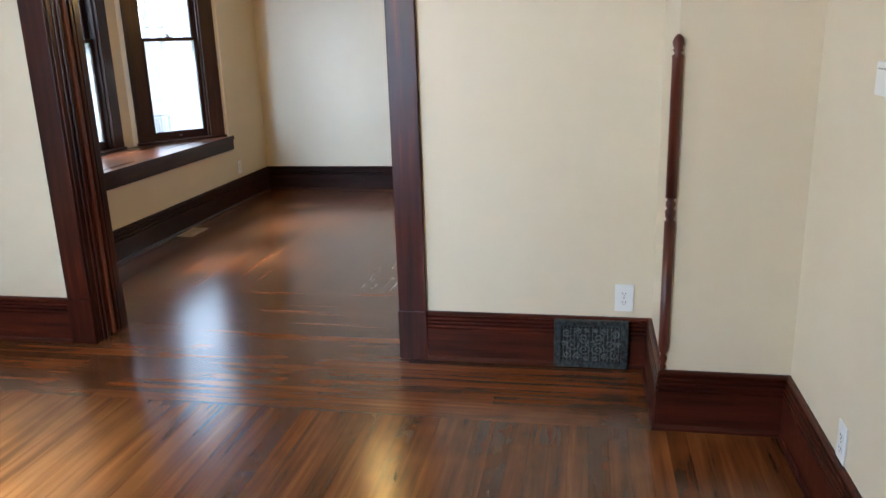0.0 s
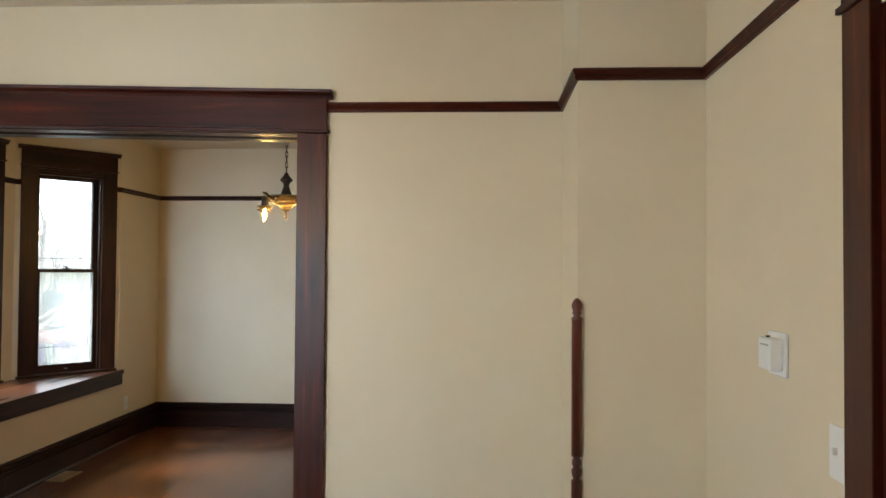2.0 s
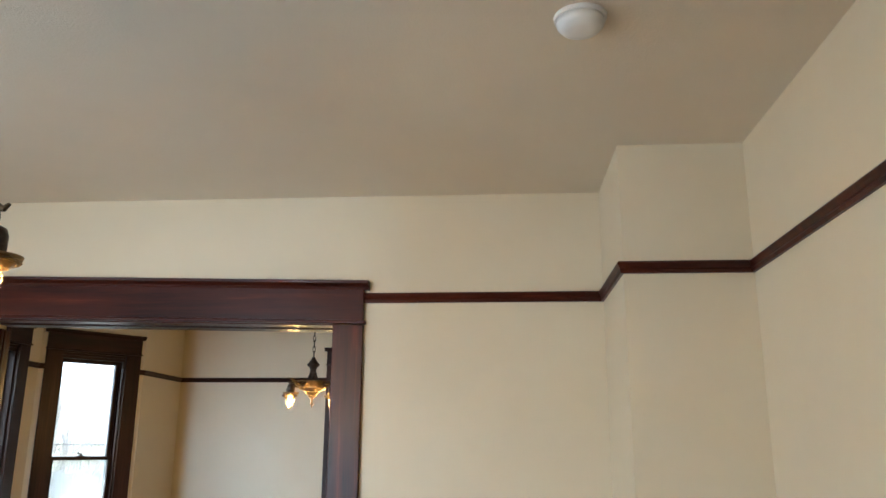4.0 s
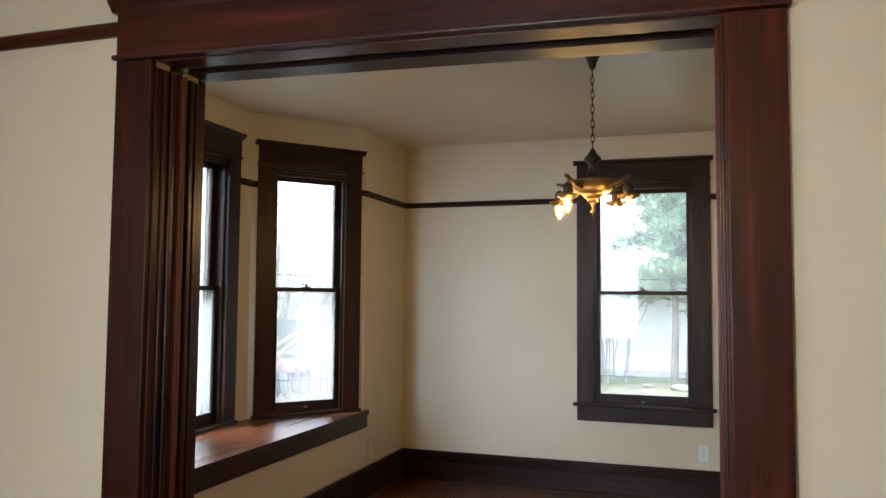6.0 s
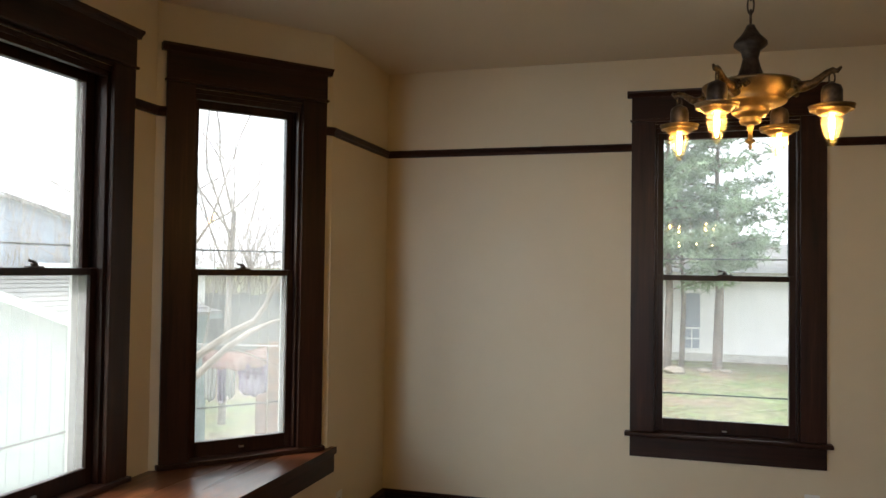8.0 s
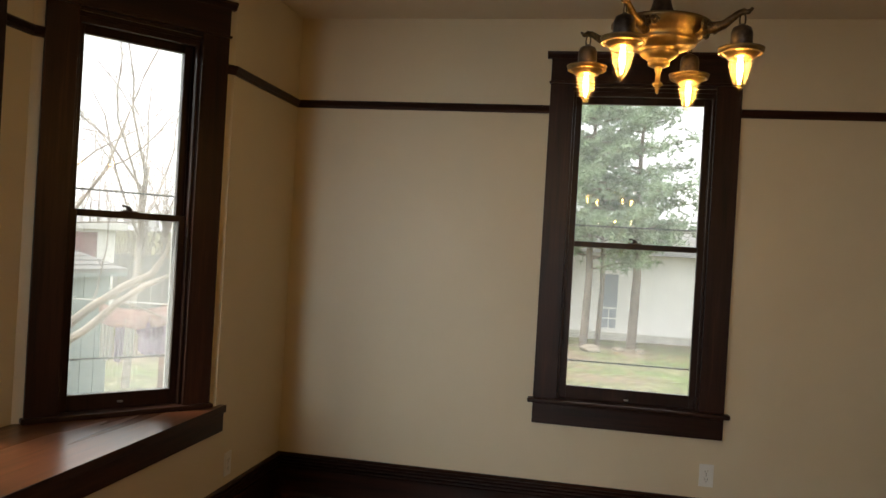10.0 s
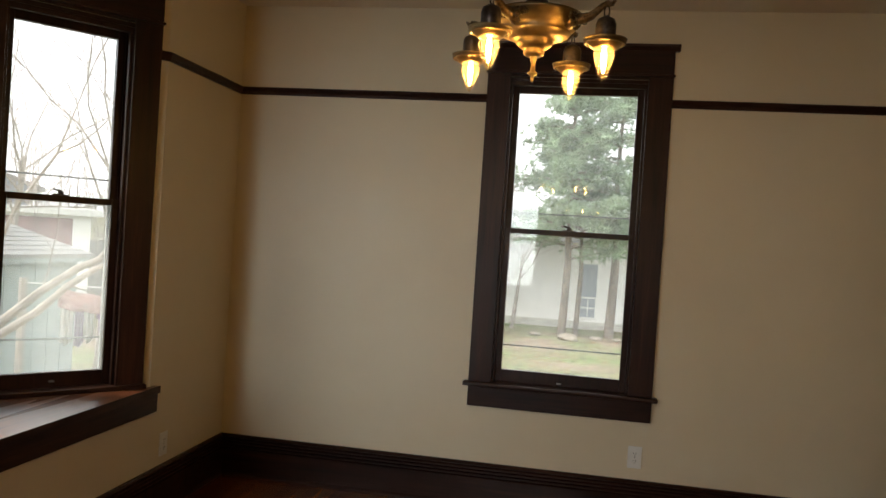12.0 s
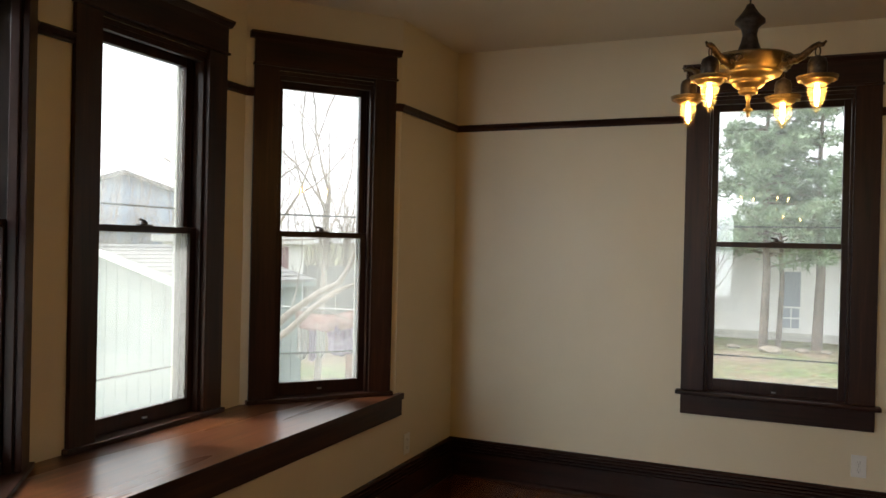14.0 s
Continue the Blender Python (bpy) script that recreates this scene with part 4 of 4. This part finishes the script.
# the near bare tree, with long bent limbs
nt_ = root("bare_tree", pose(-4.55, 4.85, GZ), "leafless grey tree with long bent limbs", "tree", "bare trees")
part("trunk", tube([(0, 0, -0.1), (0.02, 0.0, 0.7), (0.0, 0.0, 1.45)], [0.075, 0.062, 0.05], 10), TWIG, nt_)
part("limb", tube([(0, 0, 1.42), (0.22, 0.03, 1.62), (0.52, 0.05, 1.87), (0.78, 0.05, 2.04), (0.95, 0.05, 2.12), (1.02, 0.08, 2.24), (1.08, 0.10, 2.42), (1.18, 0.15, 2.66)], [0.036, 0.032, 0.028, 0.025, 0.022, 0.017, 0.013, 0.006], 8), TWIG, nt_)
part("limb", tube([(0, 0, 1.32), (0.28, -0.02, 1.56), (0.56, -0.03, 1.74), (0.78, -0.03, 1.93), (0.96, -0.03, 2.05), (1.10, -0.03, 2.11), (1.34, 0.0, 2.2)], [0.034, 0.029, 0.026, 0.022, 0.019, 0.015, 0.006], 8), TWIG, nt_)
part("limb", tube([(0, 0, 1.44), (0.10, 0.04, 1.95), (0.26, 0.10, 2.42), (0.52, 0.14, 2.80), (0.70, 0.16, 3.3)], [0.024, 0.018, 0.013, 0.009, 0.004], 8), TWIG, nt_)
bm = bmesh.new()
rng = random.Random(17)
for q, d in (((1.02, 0.08, 2.24), (0.3, 0.3, 0.6)), ((0.52, 0.05, 1.87), (0.2, 0.2, 0.8)), ((0.52, 0.14, 2.80), (0.7, 0.3, 0.3)), ((0.26, 0.10, 2.42), (0.8, 0.3, 0.15)), ((0.70, 0.16, 3.3), (0.3, 0.3, 0.7)), ((0.78, -0.03, 1.93), (0.5, 0.1, -0.1))):
    branch(bm, Vector(q), Vector(d).normalized(), 0.7, 0.007, 2, rng)
part("twigs", bm, TWIG, nt_)

# far fence to the north-west
fe = root("board_fence", pose(-13.0, 16.5, GZ, 0, 0, 32), "weathered grey board fence behind the yard", "fence")
for k in range(60):
    x = -7.5 + k * 0.25
    part("board", boxes((x + 0.008, x + 0.242, -0.012, 0.012, 0.05, 1.75 + 0.03 * (k % 3))), SHINGLE, fe)
for z in (0.4, 1.4):
    part("fence_rail", boxes((-7.5, 7.5, 0.013, 0.06, z, z + 0.09)), SHINGLE, fe)
# the low garage behind the shed
ga = root("garage", pose(-11.0, 13.2, GZ, 0, 0, 36), "low white garage with a maroon door", "garage")
part("wall", boxes((-1.6, 1.3, 0, 3, 0, 2.36), bev=0.02), SIDING, ga)
part("door", boxes((-1.2, 0.98, -0.03, 0.0, 0.05, 2.3), bev=0.01), MAROON, ga, "maroon boarded door")
for x in (-1.28, 0.98):
    part("casing", boxes((x, x + 0.09, -0.045, 0.0, 0, 2.3), bev=0.005), SIDING, ga)
part("roof", boxes((-1.8, 1.5, -0.25, 3.2, 2.36, 2.5), bev=0.02), SIDING, ga, "flat roof with a white edge")
# the low shed beside the house, its gable end to the south
sh = root("shed", pose(-6.43, 6.50, GZ, 0, 0, -6.6), "low pale grey-green shed with a shingled roof and white rake boards", "shed")
EAVE, RIDGE = 1.92, 2.34
bm = boxes((-3.45, -0.14, 0.14, 2.0, 0, EAVE - 0.03))
g = [bm.verts.new(q) for q in ((-3.45, 0.14, EAVE - 0.03), (-0.14, 0.14, EAVE - 0.03), (-1.795, 0.14, RIDGE - 0.04), (-3.45, 2.0, EAVE - 0.03), (-0.14, 2.0, EAVE - 0.03), (-1.795, 2.0, RIDGE - 0.04))]
for f in ((0, 1, 2), (5, 4, 3), (0, 2, 5, 3), (1, 4, 5, 2)):
    bm.faces.new([g[i] for i in f])
part("wall", bm, SHEDWALL, sh)
for k in range(16):
    x = -3.45 + k * 0.207
    top = EAVE - 0.03 + 0.24 * (1.655 - abs(x + 0.1 + 1.795))
    part("board", boxes((x + 0.004, x + 0.203, 0.122, 0.14, 0, top)), SHEDWALL, sh)
for k in range(9):
    y = 0.14 + k * 0.207
    part("board", boxes((-0.14, -0.122, y + 0.004, y + 0.203, 0, EAVE - 0.04)), SHEDWALL, sh)
part("fascia", boxes((-0.03, -0.005, 0.0, 2.14, EAVE - 0.075, EAVE - 0.005)), SHEDWALL, sh, "pale grey-green eave board")
for x0, x1 in ((0.0, -1.795), (-3.59, -1.795)):
    bm = bmesh.new()
    v = [bm.verts.new((x, y, z)) for y in (-0.028, -0.004) for x, z in ((x0, EAVE - 0.085), (x0, EAVE + 0.002), (x1, RIDGE + 0.002), (x1, RIDGE - 0.085))]
    for f in ((0, 1, 2, 3), (7, 6, 5, 4), (0, 4, 5, 1), (1, 5, 6, 2), (2, 6, 7, 3), (3, 7, 4, 0)):
        bm.faces.new([v[i] for i in f])
    part("rake_board", bm, SIDING, sh, "white rake board")
corner = [(0.0, 0.0, EAVE), (0.0, 2.14, EAVE), (-1.795, 2.14, RIDGE), (-1.795, 0.0, RIDGE), (-3.59, 2.14, EAVE), (-3.59, 0.0, EAVE)]
bm = bmesh.new()
v = [bm.verts.new((x, y, z + d)) for d in (0, -0.03) for x, y, z in corner]
for f in ((0, 1, 2, 3), (3, 2, 4, 5), (9, 8, 7, 6), (11, 10, 8, 9), (0, 3, 9, 6), (3, 5, 11, 9), (1, 7, 8, 2), (2, 8, 10, 4), (0, 6, 7, 1), (5, 4, 10, 11)):
    bm.faces.new([v[i] for i in f])
roof = part("roof", bm, SHINGLE, sh)


def shingle_rows(a, b, c, d, rows):
    """Courses of shingles on a roof slope from the eave a-b up to the ridge d-c."""
    a, b, c, d = [Vector(q) for q in (a, b, c, d)]
    n = (b - a).cross(d - a).normalized()
    for r in range(rows):
        f, g = r / rows, (r + 1) / rows
        lo0, lo1, hi0, hi1 = a.lerp(d, f), b.lerp(c, f), a.lerp(d, g), b.lerp(c, g)
        k = max(1, round((lo1 - lo0).length / 0.3))
        for i in range(k):
            p, q = (i + 0.01) / k, (i + 0.99) / k
            s = [lo0.lerp(lo1, p) + n * 0.014, lo0.lerp(lo1, q) + n * 0.014, hi0.lerp(hi1, q) + n * 0.004, hi0.lerp(hi1, p) + n * 0.004, lo0.lerp(lo1, p), lo0.lerp(lo1, q)]
            bm = bmesh.new()
            w = [bm.verts.new(t) for t in s]
            bm.faces.new(w[:4])
            bm.faces.new((w[0], w[4], w[5], w[1]))
            part("shingle", bm, SHINGLE, roof)


shingle_rows(corner[0], corner[1], corner[2], corner[3], 10)


def hung_cloth(x, y, z, w, h, m, seed, label):
    bm = bmesh.new()
    rng = random.Random(seed)
    nx, nz = 14, 10
    g = [[bm.verts.new((w * (i / nx - 0.5), 0.05 * math.sin(i * 1.3 + seed) * (j / nz) + 0.02 * rng.uniform(-1, 1), -h * j / nz - 0.05 * math.sin(math.pi * i / nx))) for i in range(nx + 1)] for j in range(nz + 1)]
    for j in range(nz):
        for i in range(nx):
            bm.faces.new((g[j][i], g[j][i + 1], g[j + 1][i + 1], g[j + 1][i]))
    bmesh.ops.solidify(bm, geom=bm.faces[:], thickness=0.006)
    ob = mesh_object("laundry", bm, m, True)
    ob.matrix_world = pose(x, y, z, 0, 0, 28)
    return tagged(ob, label, "laundry", "washing on the line")


hung_cloth(-4.70, 6.47, 0.80, 0.58, 0.17, CLOTH1, 1, "faded pink cloth draped over a washing line")
hung_cloth(-4.91, 6.40, 0.72, 0.10, 0.38, CLOTH3, 3, "white towel hung on a washing line")
hung_cloth(-4.82, 6.45, 0.72, 0.08, 0.40, CLOTH2, 2, "mauve towel hung on a washing line")
hung_cloth(-4.75, 6.49, 0.72, 0.08, 0.36, CLOTH3, 4, "white towel hung on a washing line")
hung_cloth(-4.59, 6.57, 0.74, 0.24, 0.20, CLOTH4, 5, "purple cloth hung on a washing line")
hung_cloth(-4.58, 6.60, 0.74, 0.26, 0.36, CLOTH2, 7, "mauve cloth hung on a washing line")
ln = root("washing_line", pose(-4.6, 6.55, GZ), "thin washing line between two posts", "washing line")
for x, y in ((-0.62, -0.32), (1.6, 0.85)):
    part("post", tube([(x, y, -0.05), (x, y, 1.82)], 0.035, 8), TWIG, ln)
part("line", tube([(-0.62, -0.32, 1.78), (0.3, 0.17, 1.745), (1.6, 0.85, 1.80)], 0.006, 5), CLOTH3, ln)

# brown board screen behind the washing
sc = root("garden_screen", pose(-5.35, 8.0, GZ, 0, 0, 12), "brown weathered board screen in the yard", "fence")
for k in range(6):
    part("board", boxes((k * 0.14 + 0.006, k * 0.14 + 0.134, -0.012, 0.012, 0.04, 1.62 + 0.02 * (k % 3)), bev=0.004), BROWNBOARD, sc)
for z in (0.35, 1.3):
    part("fence_rail", boxes((0, 0.84, 0.013, 0.055, z, z + 0.09)), BROWNBOARD, sc)

# a blue-grey house beyond the fence, its gable towards the yard
bh = root("grey_house", pose(-24.0, 22.5, GZ, 0, 0, 42), "pale blue-grey house with a low gabled roof", "house")
bm = boxes((-4.6, 4.6, 0, 7, 0, 3.3))
g = [bm.verts.new((x, y, z)) for y in (0, 7) for x, z in ((-4.6, 3.3), (4.6, 3.3), (0, 4.9))]
for f in ((0, 1, 2), (5, 4, 3), (0, 2, 5, 3), (1, 4, 5, 2)):
    bm.faces.new([g[i] for i in f])
part("wall", bm, SLATE, bh)
bm = bmesh.new()
v = [bm.verts.new((x, y, z + d)) for d in (0, 0.16) for y in (-0.4, 7.4) for x, z in ((-5.1, 3.12), (0, 4.9), (5.1, 3.12))]
for f in ((0, 1, 4, 3), (1, 2, 5, 4), (6, 9, 10, 7), (7, 10, 11, 8), (0, 6, 7, 1), (1, 7, 8, 2), (3, 4, 10, 9), (4, 5, 11, 10), (0, 3, 9, 6), (2, 8, 11, 5)):
    bm.faces.new([v[i] for i in f])
part("roof", bm, SHINGLE, bh)
for x in (-2.4, 1.5):
    w = part("window", boxes((x - 0.06, x + 1.06, -0.03, 0.03, 1.1, 2.5), bev=0.01), SIDING, bh)
    part("pane", boxes((x, x + 1.0, -0.04, -0.032, 1.16, 2.44)), CURTAIN, w)

# pale flecks of worn varnish by the doorway
bm = bmesh.new()
rng = random.Random(9)
for k in range(26):
    x, y = rng.uniform(-0.62, -0.28), rng.uniform(1.42, 1.95)
    L, w = rng.uniform(0.01, 0.05), rng.uniform(0.001, 0.003)
    box(bm, x - w, x + w, y - L, y + L, 0.0002, 0.0008)
tagged(mesh_object("worn_flecks", bm, STONE), "pale flecks of worn varnish on the floorboards", "floor wear", kind="stuff")

# ---- floors: boards ----
fl = structure("floor", boxes((XW - 0.02, XE + 0.02, YS, YN, -0.06, -0.020)), SLOT, "worn varnished narrow-board floor, orange-brown", "floor")
BW = 0.0722
cache = {}


def board(length):
    key = round(length, 3)
    if key not in cache:
        bm = bmesh.new()
        g, c, d = 0.0001, 0.0004, 0.018
        h, w = length / 2 - g, BW / 2 - g
        ring = [(-w, -d), (w, -d), (w, -c), (w - c, 0), (-w + c, 0), (-w, -c)]
        a, b = [[bm.verts.new((x, y, z)) for y, z in ring] for x in (-h, h)]
        for i in range(6):
            bm.faces.new((a[i - 1], a[i], b[i], b[i - 1]))
        bm.faces.new(a)
        bm.faces.new(b[::-1])
        bmesh.ops.recalc_face_normals(bm, faces=bm.faces[:])
        me = bpy.data.meshes.new("plank")
        bm.to_mesh(me)
        bm.free()
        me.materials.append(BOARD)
        cache[key] = me
    return cache[key]


def lay(x, y, length, deg):
    ob = new("plank", board(length))
    ob.parent = fl
    ob.matrix_local = pose(x, y, 0, 0, 0, deg)


rng = random.Random(11)


def field(x0, x1, y0, y1, along):
    lo, hi = (y0, y1) if along == "y" else (x0, x1)
    a, b = (x0, x1) if along == "y" else (y0, y1)
    n = round((b - a) / BW)
    L = hi - lo
    for k in range(n):
        c = a + (k + 0.5) * BW
        cut = lo + L * rng.choice((0.28, 0.38, 0.5, 0.61, 0.72))
        for s, e in ((lo, cut), (cut, hi)):
            if along == "y":
                lay(c, (s + e) / 2, e - s, 90)
            else:
                lay((s + e) / 2, c, e - s, 0)


YF = -0.145
YG = YF + 21 * BW
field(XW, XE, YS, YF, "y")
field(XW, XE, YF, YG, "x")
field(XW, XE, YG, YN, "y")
